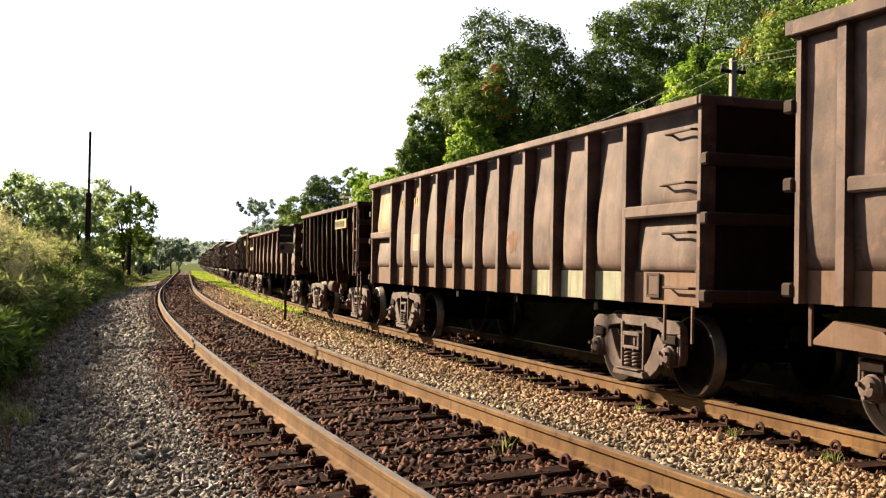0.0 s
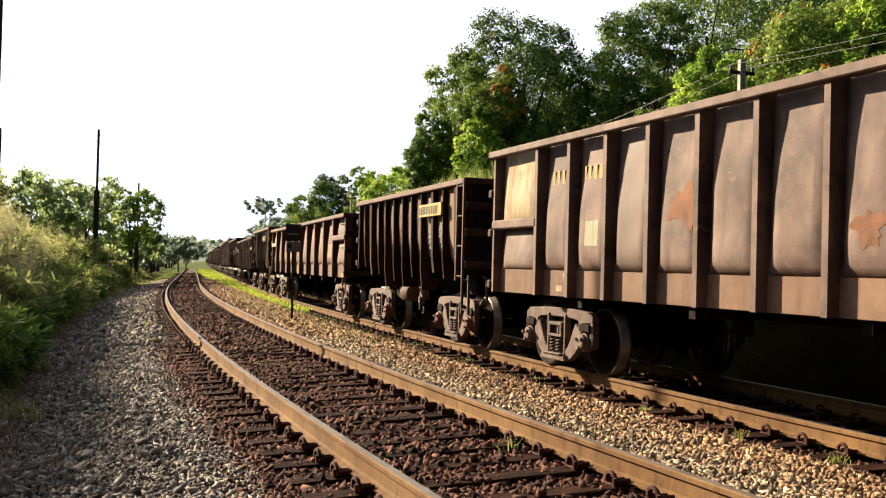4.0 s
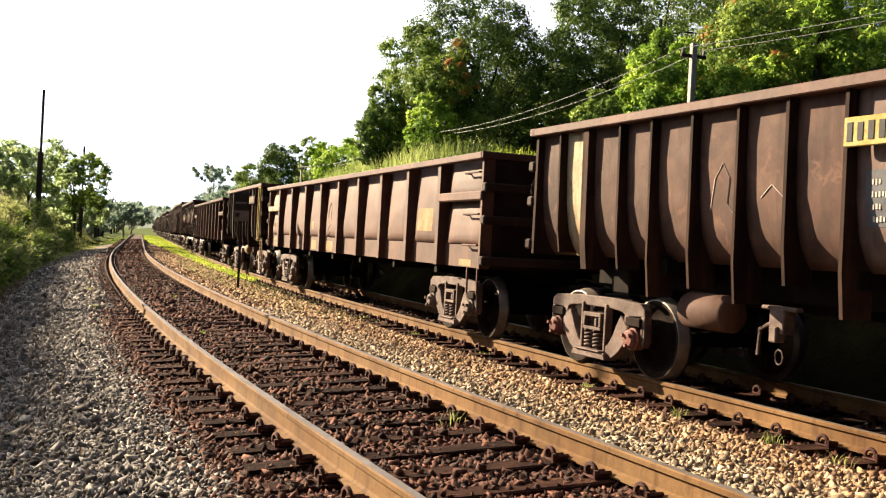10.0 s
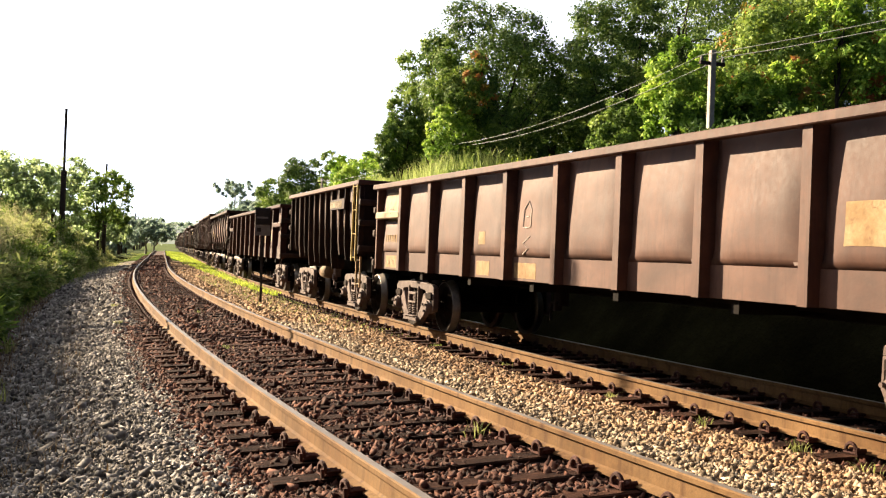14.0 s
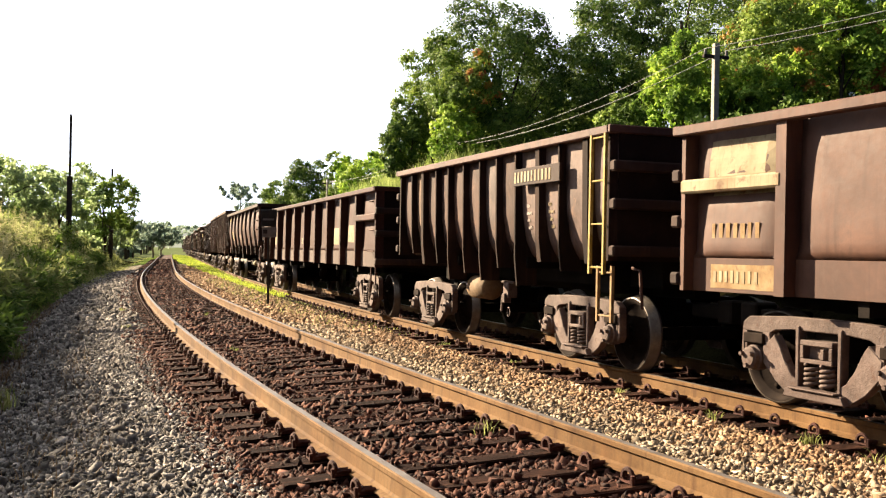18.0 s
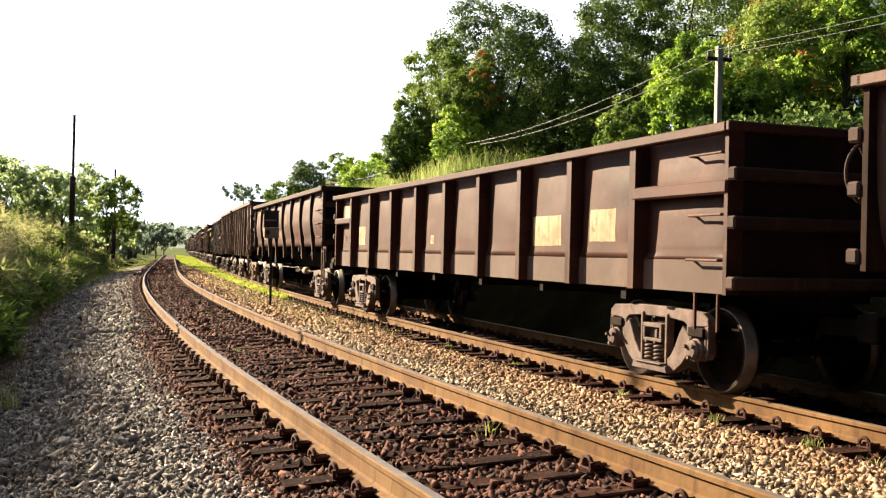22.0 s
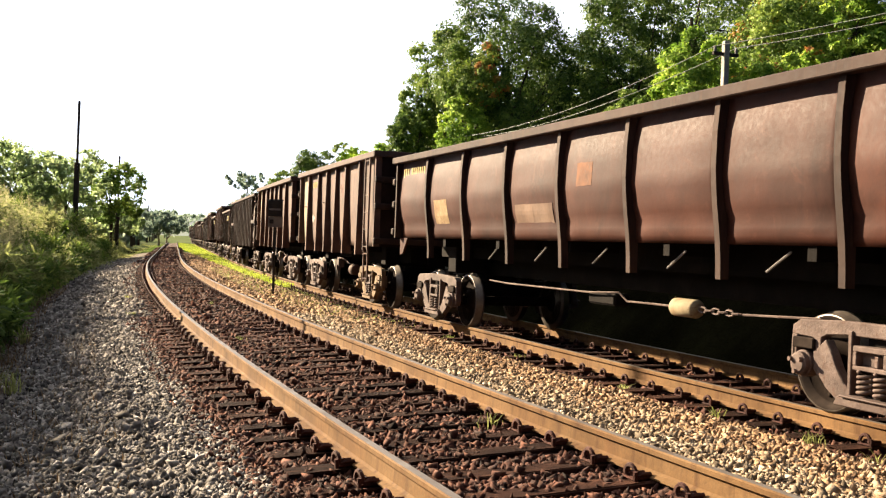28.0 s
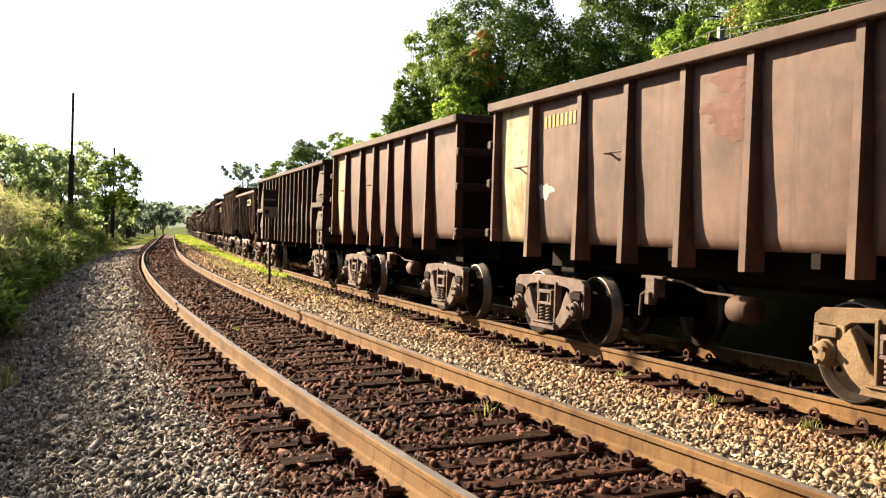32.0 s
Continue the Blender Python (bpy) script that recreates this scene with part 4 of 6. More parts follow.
def skin(w, y, z):
    """How far out the side wall of a wagon lies at y, z."""
    k = SKIN[w]
    e = k["edges"]
    i = max(0, min(len(e) - 2, sum(1 for v in e if v <= y) - 1))
    u = min(1.0, max(0.0, (y - e[i]) / (e[i + 1] - e[i])))
    if z < k["zp"]:
        return k["wb"] - wall_x(k["profile"], 0) + 0.004
    lo, hi = k["zp"], k["zt"]
    if (i == 0 and k["ends"][0] == "mid") or (i == len(e) - 2 and k["ends"][1] == "mid"):
        lo, hi = (k["zp"], k["zm"]) if z < k["zm"] else (k["zm"], k["zt"])
    v = min(1.0, max(0.0, (z - lo) / (hi - lo)))
    hump = min(1, 5 * u, 5 * (1 - u))
    hump = hump * hump * (3 - 2 * hump)
    return k["wb"] - wall_x(k["profile"], v) + k["bulge"] * hump * belly(v) + hump * dent(y, z, -1 + 0.01 * k["wear"])


def stamp(w, y0, y1, z0, z1, material, name="paint_patch", label="faded paint patch"):
    """A patch that follows the wall: pasted labels and paint are square with uneven edges, rust and scuffs are blots."""
    blot = name != "paint_patch"
    seed = int(1000 * (y0 + 7 * z0)) % 9973
    nu, nv = (14, 12) if blot else (8, 6)
    verts, faces = [], []
    for layer in (0.003, 0.0012):
        rr = random.Random(seed)
        for j in range(nv + 1):
            for i in range(nu + 1):
                rim = i in (0, nu) or j in (0, nv)
                y = y0 + (y1 - y0) * i / nu + (rr.uniform(-0.004, 0.004) if rim else 0)
                z = z0 + (z1 - z0) * j / nv + (rr.uniform(-0.004, 0.004) if rim else 0)
                if blot:
                    a, b = 2 * i / nu - 1, 2 * j / nv - 1
                    k, th = max(abs(a), abs(b)), math.atan2(b, a)
                    k *= 0.5 * (1 + 0.22 * math.sin(3 * th + seed) + 0.16 * math.sin(5 * th + 2 * seed) + 0.10 * math.sin(9 * th + 3 * seed) + 0.07 * math.sin(14 * th + seed))
                    y, z = (y0 + y1) / 2 + (y1 - y0) * k * math.cos(th), (z0 + z1) / 2 + (z1 - z0) * k * math.sin(th)
                verts.append((-skin(w, y, z) - layer, y, z))
    n = (nu + 1) * (nv + 1)
    for j in range(nv):
        for i in range(nu):
            q = (j * (nu + 1) + i, j * (nu + 1) + i + 1, (j + 1) * (nu + 1) + i + 1, (j + 1) * (nu + 1) + i)
            faces += [q[::-1], tuple(c + n for c in q)]
    ring = [i for i in range(nu + 1)] + [j * (nu + 1) + nu for j in range(1, nv + 1)] + [nv * (nu + 1) + i for i in range(nu - 1, -1, -1)] + [j * (nu + 1) for j in range(nv - 1, 0, -1)]
    for c, d in zip(ring, ring[1:] + ring[:1]):
        faces.append((c, d, d + n, c + n))
    return link_mesh(name, verts, faces, material, w, label)


def lettering(w, y_hi, z, chars, h, material, gap_after=(), parent=None, x=None):
    """Unreadable marks: one plain bar for each character, from the rear end towards the leading end."""
    bm = bmesh.new()
    y = y_hi
    rr = random.Random(chars * 31 + int(100 * z))
    for k in range(chars):
        wd = h * rr.uniform(0.30, 0.42)
        xx = -x if x else skin(w, y - wd / 2, z + h / 2) + 0.004
        box(bm, -xx - 0.004, -xx + 0.004, y - wd, y, z + rr.uniform(-0.005, 0.005), z + h + rr.uniform(-0.01, 0.0))
        y -= h * 0.5 * 1.42 + (h * 0.5 if k in gap_after else 0)
    return part("lettering", bm, material, parent or w, "painted marks worn to plain bars")


def side_panel(wagon, side, y0, y1, zb, zt, wb, profile, bulge, material, label=""):
    """One pressed bay of the side wall, with its depth; it bellies out between the ribs."""
    nu, nv, wear = 10, 18, SKIN[wagon]["wear"]
    verts, faces = [], []
    for layer in (0, 1):
        for j in range(nv + 1):
            v = j / nv
            for i in range(nu + 1):
                u = i / nu
                hump = min(1, 5 * u, 5 * (1 - u))
                hump = hump * hump * (3 - 2 * hump)
                y, z = y0 + (y1 - y0) * u, zb + (zt - zb) * v
                x = wb - wall_x(profile, v) + bulge * hump * belly(v) + hump * dent(y, z, side + 0.01 * wear) - 0.012 * layer
                verts.append((side * x, y, z))
    n = (nu + 1) * (nv + 1)
    for layer in (0, 1):
        for j in range(nv):
            for i in range(nu):
                a = layer * n + j * (nu + 1) + i
                q = (a, a + 1, a + nu + 2, a + nu + 1)
                faces.append(q if (layer == 0) == (side > 0) else q[::-1])
    ring = [i for i in range(nu + 1)] + [j * (nu + 1) + nu for j in range(1, nv + 1)] + [nv * (nu + 1) + i for i in range(nu - 1, -1, -1)] + [j * (nu + 1) for j in range(nv - 1, 0, -1)]
    for a, b in zip(ring, ring[1:] + ring[:1]):
        q = (a, a + n, b + n, b)
        faces.append(q if side > 0 else q[::-1])
    return link_mesh("side_panel", verts, faces, material, wagon, label, smooth=True)


def rib(wagon, side, y, zb, zt, wb, profile, outer, material, width=0.10, zlow=None, zb_body=None):
    """A side post that stands out from the wall; outer: how far its face is set in from the full width, by height."""
    zlow = zb if zlow is None else zlow
    pts_out, pts_in = [], []
    for k in range(11):
        v = k / 10
        z = zlow + (zt - zlow) * v
        vb = max(0.0, (z - zb) / (zt - zb))
        pts_out.append((wb - wall_x(outer, v), z))
        pts_in.append((wb - wall_x(profile, vb) - 0.03, z))
    bm = bmesh.new()
    plate(bm, [(side * a, b) for a, b in pts_out + pts_in[::-1]], y - width / 2, y + width / 2, axis="y")
    return part("rib", bm, material, wagon)


def wagon_body(label, L, spacing, zb, zt, wb, ribs, profile, outer, bulge, paint, rib_paint=None, top_paint=None, sill_paint=None, panels=None, rail_h=0.10, rail_over=0.05,
               group="wagons of the ore train", ends=("mid", "mid"), low=None, cap=None, sill=0.0, mid_v=0.44, widths=None, rib_w=0.10, mid_paint=None):
    """An open ore wagon. y runs from the leading end (-) to the rear end (+); x < 0 is the side towards the near track."""
    w = tagged(new("ore_wagon"), label, "freight wagon", group)
    rib_paint, top_paint = rib_paint or paint, top_paint or rib_paint or paint
    h = L / 2
    edges = [-h] + list(ribs) + [h]
    zp = zb + sill
    SKIN[w] = dict(wb=wb, profile=profile, bulge=bulge, zp=zp, zt=zt, zm=zb + (zt - zb) * mid_v, edges=edges, ends=ends, wear=len(SKIN))
    for side in (-1, 1):
        for i, (a, b) in enumerate(zip(edges, edges[1:])):
            mt = panels.get(i, paint) if panels else paint
            if sill:
                sx = wb - wall_x(profile, 0) + 0.004
                part("sill_panel", boxes((*(sorted((side * sx, side * (sx - 0.02)))), a + 0.004, b - 0.004, zb, zp), bevel=0.004), (panels or {}).get(("sill", i), sill_paint or paint), w)
            end_bay = (i == 0 and ends[0] == "mid") or (i == len(edges) - 2 and ends[1] == "mid")
            if end_bay:
                zm = zb + (zt - zb) * mid_v
                side_panel(w, side, a, b, zp, zm, wb, profile, bulge, (panels or {}).get(("low", i), mt))
                side_panel(w, side, a, b, zm, zt, wb, profile, bulge, mt)
                part("mid_rail", boxes((*sorted((side * (wb - 0.12), side * (wb + 0.01))), a, b, zm - 0.07, zm + 0.07), bevel=0.02), (mid_paint if mid_paint and b > 0 else rib_paint), w)
            else:
                side_panel(w, side, a, b, zp, zt, wb, profile, bulge, mt)
        for i, y in enumerate(ribs):
            thick, paint_i = (widths[i] if widths else rib_w), rib_paint
            rib(w, side, y, zb, zt - rail_h * 0.5, wb, profile, outer, paint_i, thick, low[i % len(low)] if low else None)
        for y in (-h + 0.03, h - 0.03):
            rib(w, side, y, zb, zt - rail_h * 0.5, wb, profile, [(0, 0.015), (1, 0.015)], rib_paint, 0.06)
        part("top_rail", boxes((*sorted((side * (wb - 0.10), side * (wb + rail_over))), -h - 0.02, h + 0.02, zt - rail_h, zt), bevel=0.012), top_paint, w)
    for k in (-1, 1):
        # end walls and stiffeners turned from the sun: shade put into their darker colours
        part("end_wall", boxes((-wb + wall_x(profile, 0.5), wb - wall_x(profile, 0.5), k * h - 0.012, k * h + 0.012, zb, zt)), M["steel_end_shade"], w)
        part("end_rail", boxes((-wb - rail_over, wb + rail_over, *sorted((k * h - 0.03, k * (h + 0.09))), zt - rail_h + 0.004, zt + 0.004), bevel=0.012), top_paint, w)
        for z in (zb + 0.12, zb + (zt - zb) * 0.42, zb + (zt - zb) * 0.7):
            part("end_stiffener", boxes((-wb - 0.012, wb + 0.012, *sorted((k * (h + 0.012), k * (h + 0.15))), z - 0.065, z + 0.065), bevel=0.02), M["steel_dark"], w)
        # coupler: drawbar, head and hose
        bm = boxes((-0.09, 0.09, *sorted((k * (h - 0.3), k * (h + 0.35))), 0.68, 0.86), (-0.16, 0.16, *sorted((k * (h + 0.33), k * (h + 0.60))), 0.64, 0.92), bevel=0.02)
        part("coupler", bm, M["black"], w)
        part("brake_hose", tube(bmesh.new(), [(0.3, k * (h + 0.02), 0.75), (0.3, k * (h + 0.2), 0.62), (0.25, k * (h + 0.4), 0.45), (0.15, k * (h + 0.55), 0.5)], 0.022, 6), M["black"], w)
    part("floor", boxes((-wb + wall_x(profile, 0) + 0.014, wb - wall_x(profile, 0) - 0.014, -h + 0.02, h - 0.02, zb + 0.02, zb + 0.07)), M["black"], w)
    part("centre_sill", boxes((-0.2, 0.2, -h + 0.1, h - 0.1, 0.9, zb + 0.02), bevel=0.015), M["black"], w)
    for y in (-spacing / 2, spacing / 2):
        part("body_bolster", boxes((-wb + 0.62, wb - 0.62, y - 0.2, y + 0.2, 0.93, zb + 0.02), bevel=0.02), M["black"], w)
        add_bogie(w, y, cap)
    # solid black box, added to block the bright bank seen under the floor
    part("underframe", boxes((-0.55, 0.55, -h + 0.25, h - 0.25, max(0.99, zb - 0.34), zb + 0.016)), M["black"], w)
    n = max(2, int(L / 2.2))
    for k in range(1, n):
        y = -h + L * k / n
        part("cross_beam", boxes((-wb + 0.2, wb - 0.2, y - 0.06, y + 0.06, zb - 0.14, zb + 0.02)), M["black"], w)
    w["span"] = spacing
    return w


def ladder(wagon, x, y, z0, z1, material, width=0.36, rungs=6, lean=0.0):
    bm = bmesh.new()
    for k in (-1, 1):
        box(bm, x - 0.02, x + 0.02, y + k * width / 2 - 0.02, y + k * width / 2 + 0.02, z0, z1)
    lad = part("ladder", bm, material, wagon, "steel ladder")
    for k in range(rungs):
        z = z0 + 0.08 + (z1 - z0 - 0.16) * k / (rungs - 1)
        part("rung", tube(bmesh.new(), [(x, y - width / 2, z), (x, y + width / 2, z)], 0.012, 6), material, lad)
    return lad


def reservoir(wagon, x, y, z, r, L, material):
    bm = lathe(bmesh.new(), [(-L / 2, 0.03), (-L / 2 + 0.01, r * 0.86), (-L / 2 + 0.035, r), (L / 2 - 0.035, r), (L / 2 - 0.01, r * 0.86), (L / 2, 0.03)], 20, "y")
    ob = part("air_reservoir", bm, material, wagon, "round air tank under the floor", True)
    ob.matrix_basis = pose(x, y, z)
    return ob


def brake_valve(wagon, x, y, z, dark=False):
    bm = boxes((x - 0.08, x + 0.08, y - 0.1, y + 0.1, z - 0.12, z + 0.12), (x - 0.12, x, y - 0.05, y + 0.05, z - 0.2, z - 0.05), (x - 0.05, x + 0.05, y - 0.22, y + 0.25, z + 0.1, z + 0.14), bevel=0.012)
    tube(bm, [(x, y + 0.1, z), (x, y + 0.3, z - 0.1), (x, y + 0.32, z - 0.35)], 0.02, 6)
    return part("brake_valve", bm, M["black"] if dark else M["bogie"], wagon)


def brake_wheel(wagon, x, y, z, material):
    """The spoked hand brake wheel on an end wall."""
    bm = bmesh.new()
    tube(bm, [(0.28 * math.cos(a), 0, 0.28 * math.sin(a)) for a in np.linspace(0, 2 * math.pi, 25)], 0.018, 6)
    for a in (0, 2.1, 4.2):
        tube(bm, [(0, 0, 0), (0.28 * math.cos(a), 0, 0.28 * math.sin(a))], 0.012, 5)
    tube(bm, [(0, -0.25, 0), (0, 0, 0)], 0.02, 6)
    ob = part("brake_wheel", bm, material, wagon, "hand brake wheel on the end wall")
    ob.matrix_basis = pose(x, y, z)
    return ob


PRESSED = [(0, 0.14), (0.04, 0.175), (0.1, 0.20), (0.45, 0.20), (1, 0.19)]
SHALLOW = [(0, 0.34), (0.07, 0.26), (0.18, 0.185), (0.38, 0.135), (0.65, 0.115), (1, 0.105)]
TALL = [(0, 0.20), (0.1, 0.19), (0.3, 0.17), (0.7, 0.135), (1, 0.12)]
BELLY = [(0, 0.18), (0.1, 0.17), (0.14, 0.19), (0.25, 0.135), (0.45, 0.09), (0.7, 0.10), (1, 0.16)]
FLUSH = [(0, 0.0), (1, 0.0)]


def evenly(a, b, n):
    return [a + (b - a) * k / (n - 1) for k in range(n)]


def pressed_long(label, paint, sill_paint, mid_paint=None, bulge=0.11):
    """The long low wagon with pressed bays."""
    w = wagon_body(label, 16.0, 12.6, 1.08, 2.78, 1.47, evenly(-6.2, 6.52, 9), PRESSED, FLUSH, bulge, paint, sill_paint=sill_paint, sill=0.34, mid_v=0.63, mid_paint=mid_paint, rib_w=0.13)
    h = 8.0
    for z in (2.5, 1.88, 1.42):
        handle(w, -1.43, -h + 0.15, -h + 0.75, z)
    for y in (-h + 0.25, -h + 0.65):
        part("step_hanger", boxes((-1.38, -1.35, y - 0.012, y + 0.012, 0.70, 1.08)), paint, w)
    brake_valve(w, -0.6, 1.5, 0.85, True)
    return w


def pressed_high(label, paint, sill_paint, panels=None, n=11):
    """The higher wagon with pressed bays."""
    w = wagon_body(label, 13.1, 9.5, 1.06, 3.27, 1.47, evenly(-4.97, 4.97, n), PRESSED, FLUSH, 0.12, paint, mid_v=0.475, sill_paint=sill_paint, sill=0.36, panels=panels, rib_w=0.085)
    h = 6.5
    for z in (2.95, 2.38, 1.85, 1.25):
        handle(w, -1.43, -h + 0.15, -h + 0.7, z)
    for y in (-h + 0.2, -h + 0.75):
        part("step_hanger", boxes((-1.38, -1.35, y - 0.012, y + 0.012, 0.66, 1.06)), paint, w)
    brake_valve(w, -0.6, 1.3, 0.85, True)
    holder = part("card_holder", boxes((-1.37, -1.352, -5.62, -5.34, 1.13, 1.16), (-1.37, -1.352, -5.62, -5.34, 1.38, 1.41), (-1.37, -1.352, -5.62, -5.59, 1.16, 1.38), (-1.37, -1.352, -5.37, -5.34, 1.16, 1.38)), M["steel_dark"], w, "small square steel card holder")
    part("card", boxes((-1.362, -1.354, -5.585, -5.375, 1.165, 1.375)), M["steel_brown"], holder)
    return w


def hopper(label, ladder_paint, cap, mark_paint, k=1.05):
    """The short wagon with thin deep fins, a few broad posts, and bays that curve in at the foot."""
    ribs = [-3.45, -2.73, -2.08, -1.35, -0.66, 0.0, 0.70, 1.40, 2.01, 2.73, 3.34]
    widths = [0.13, 0.035, 0.12, 0.04, 0.04, 0.035, 0.04, 0.035, 0.04, 0.12, 0.035]
    low = [1.32, 1.21, 1.32, 0.97, 1.21, 1.0, 1.1, 0.97, 1.24, 1.21, 1.4]
    panels = {0: M["steel_tan"], 1: M["steel_tan"], 2: M["steel_rust"], 3: M["steel_grey"], 9: M["steel_umber"], 10: M["cream"]}
    if ladder_paint is M["yellow"]:
        panels = {i: M["steel_grey"] for i in (0, 1, 2, 3, 5)}
        panels[10] = M["steel_tan"]
    w = wagon_body(label, 7.75 * k, 5.4 + 6 * (k - 1), 1.36, 2.97, 1.47, ribs, SHALLOW, [(0, 0.06), (0.2, 0.02), (1, 0.0)], 0.02, M["steel_umber"], rib_paint=M["steel_fin_shade"], top_paint=M["steel_brown"], low=low, cap=cap, ends=("", ""), widths=widths, panels=panels)
    board = part("number_board", boxes((-1.515, -1.475, -2.72 * k, -1.34 * k, 2.38, 2.62), bevel=0.006), M["steel_dark"] if mark_paint is M["chalk"] else M["yellow"], w)
    lettering(w, -1.38 * k, 2.425, 11, 0.155, M["cream"] if mark_paint is M["chalk"] else M["sign_dark"], parent=board, x=-1.517)
    ladder(w, -1.50, -3.86, 1.20, 2.92, ladder_paint, 0.34, 4)
    ladder(w, -1.38, -3.86, 0.62, 1.30, M["steel_dark"] if cap else M["patch_tan"], 0.34, 2)
    reservoir(w, -1.0, 0.83, 0.86, 0.19, 0.73, M["bogie_rust"] if ladder_paint is M["yellow"] else M["steel_umber"])
    brake_valve(w, -1.0, -0.22, 0.86)
    part("release_ring", tube(bmesh.new(), [(-1.02, -0.22 + 0.05 * math.sin(a), 0.52 - 0.07 * math.cos(a)) for a in np.linspace(0, 2 * math.pi, 13)], 0.01, 5), M["bogie"], w)
    for i in range(4):
        for y in (-1.5, -2.22):
            lettering(w, y - 0.05, 2.08 - 0.1 * i, (3, 5, 3, 4)[i], 0.05, M["chalk"] if y > -2 else M["cream"])
    tube_pts = [(-1.15, -4.1, 1.28), (-1.15, -4.28, 1.25), (-1.15, -4.34, 0.8)]
    brake_wheel(w, -1.05, 7.75 * k / 2 + 0.3, 2.2, M["steel_dark"])
    part("hand_rail", tube(bmesh.new(), tube_pts, 0.02, 6), M["steel_brown"], w)
    return w


def belly_wagon(label):
    w = wagon_body(label, 14.2, 10.8, 1.54, 3.12, 1.50, evenly(-5.22, 5.33, 7), BELLY, [(0, 0.11), (0.15, 0.10), (0.3, 0.065), (0.45, 0.025), (0.6, 0.005), (0.8, 0.01), (1, 0.04)], 0.05, M["steel_red"], rib_paint=M["steel_dark"], rib_w=0.085, top_paint=M["steel_dark"], low=(1.18,), ends=("", ""), rail_h=0.12)
    h = 7.1
    for z in (2.85, 2.5, 2.15, 1.8):
        handle(w, -1.40, -h + 0.15, -h + 0.75, z, 0.016, 0.12)
    ladder(w, -1.38, -h + 0.3, 0.6, 1.5, M["steel_brown"], 0.3, 3)
    part("brake_rod", tube(bmesh.new(), [(-1.05, 3.2, 0.88), (-1.05, 2.45, 0.86), (-1.05, -0.13, 0.87), (-1.05, -0.94, 0.91), (-1.05, -1.15, 0.81), (-1.05, -1.79, 0.82), (-1.05, -2.2, 0.82)], 0.013, 6), M["bogie"], w)
    reservoir(w, -1.05, -2.43, 0.82, 0.105, 0.46, M["cream"])
    part("brake_rod", tube(bmesh.new(), [(-1.05, -3.45, 0.82), (-1.05, -3.9, 0.84), (-1.05, -4.6, 0.87)], 0.013, 6), M["bogie"], w)
    for j in range(6):
        part("chain_link", tube(bmesh.new(), [(-1.05 + 0.025 * math.cos(a) * (j % 2), -2.74 - 0.12 * j + 0.075 * math.sin(a), 0.82 + 0.03 * math.cos(a) * (1 - j % 2)) for a in np.linspace(0, 2 * math.pi, 9)], 0.012, 5), M["bogie"], w)
    part("brake_cylinder", boxes((-1.0, -0.75, -0.75, -0.05, 0.72, 0.88), bevel=0.03), M["black"], w)
    part("corner_gusset", plate(bmesh.new(), [(-h + 0.02, 1.54), (-h + 0.5, 1.54), (-h + 0.22, 1.2), (-h + 0.02, 1.14)], -1.36, -1.32), M["steel_red"], w)
    part("corner_gusset", plate(bmesh.new(), [(h - 0.02, 1.54), (h - 0.45, 1.54), (h - 0.2, 1.24), (h - 0.02, 1.2)], -1.36, -1.32), M["steel_red"], w)
    for y, z in ((-4.33, 1.48), (-2.6, 1.46), (-0.87, 1.46), (0.85, 1.45), (2.56, 1.43)):
        part("release_lever", tube(bmesh.new(), [(-1.2, y, z), (-1.22, y + 0.32, z - 0.2)], 0.014, 6), M["sign_pale"], w)
    return w


def tall_wagon(label, paint, panels=None, lad=True):
    ribs = [-2.88, -1.47, -0.36, 0.77, 1.88, 3.26]
    w = wagon_body(label, 9.0, 6.3, 1.34, 3.40, 1.50, ribs, TALL, [(0, 0.0), (1, 0.03)], 0.03, paint, rib_paint=paint, top_paint=M["steel_ash"], panels=panels, low=(1.14,), ends=("", ""), rail_h=0.13)
    h = 4.5
    if lad:
        ladder(w, -1.52, -h + 0.55, 1.25, 3.3, M["steel_grey"], 0.4, 6)
        ladder(w, -1.50, -h + 0.55, 0.55, 1.25, M["steel_umber"], 0.36, 3)
    handle(w, -1.42, 3.3, 3.75, 2.4)
    handle(w, -1.42, 0.8, 1.25, 2.45)
    reservoir(w, -1.0, -0.9, 0.73, 0.14, 0.36, M["steel_umber"])
    brake_valve(w, -1.0, 0.75, 0.86)
    part("pipe", tube(bmesh.new(), [(-1.0, 0.9, 0.98), (-1.0, 0.2, 0.96), (-1.0, -0.2, 0.87), (-1.0, -0.72, 0.86)], 0.014, 5), M["bogie"], w)
    return w


def chalk(w, strokes, label="white chalk drawing", r=0.008):
    """Chalk strokes lying on the wall."""
    bm = bmesh.new()
    for pts in strokes:
        tube(bm, [(-skin(w, y, z) - 0.004, y, z) for y, z in pts], r, 4)
    return part("chalk_mark", bm, M["chalk"], w, label)


TRAIN = []
# W0, passing out of view
w = wagon_body("tall grey-brown ore wagon with wide posts and a mid rail", 9.3, 6.3, 1.16, 3.72, 1.5, [-3.0, -1.2, 0.6, 2.35, 4.08], [(0, 0.12), (0.3, 0.10), (1, 0.085)], FLUSH, 0.03, M["steel_grey"], sill_paint=M["steel_pink"], sill=0.3, rail_h=0.14, ends=("mid", ""))
for y0, y1 in ((2.41, 4.02), (0.66, 2.29)):
    part("mid_rail", boxes((-1.5, -1.3, y0, y1, 2.12, 2.26), bevel=0.02), M["steel_grey"], w)
brake_wheel(w, -0.75, 4.92, 2.25, M["sign_pale"])
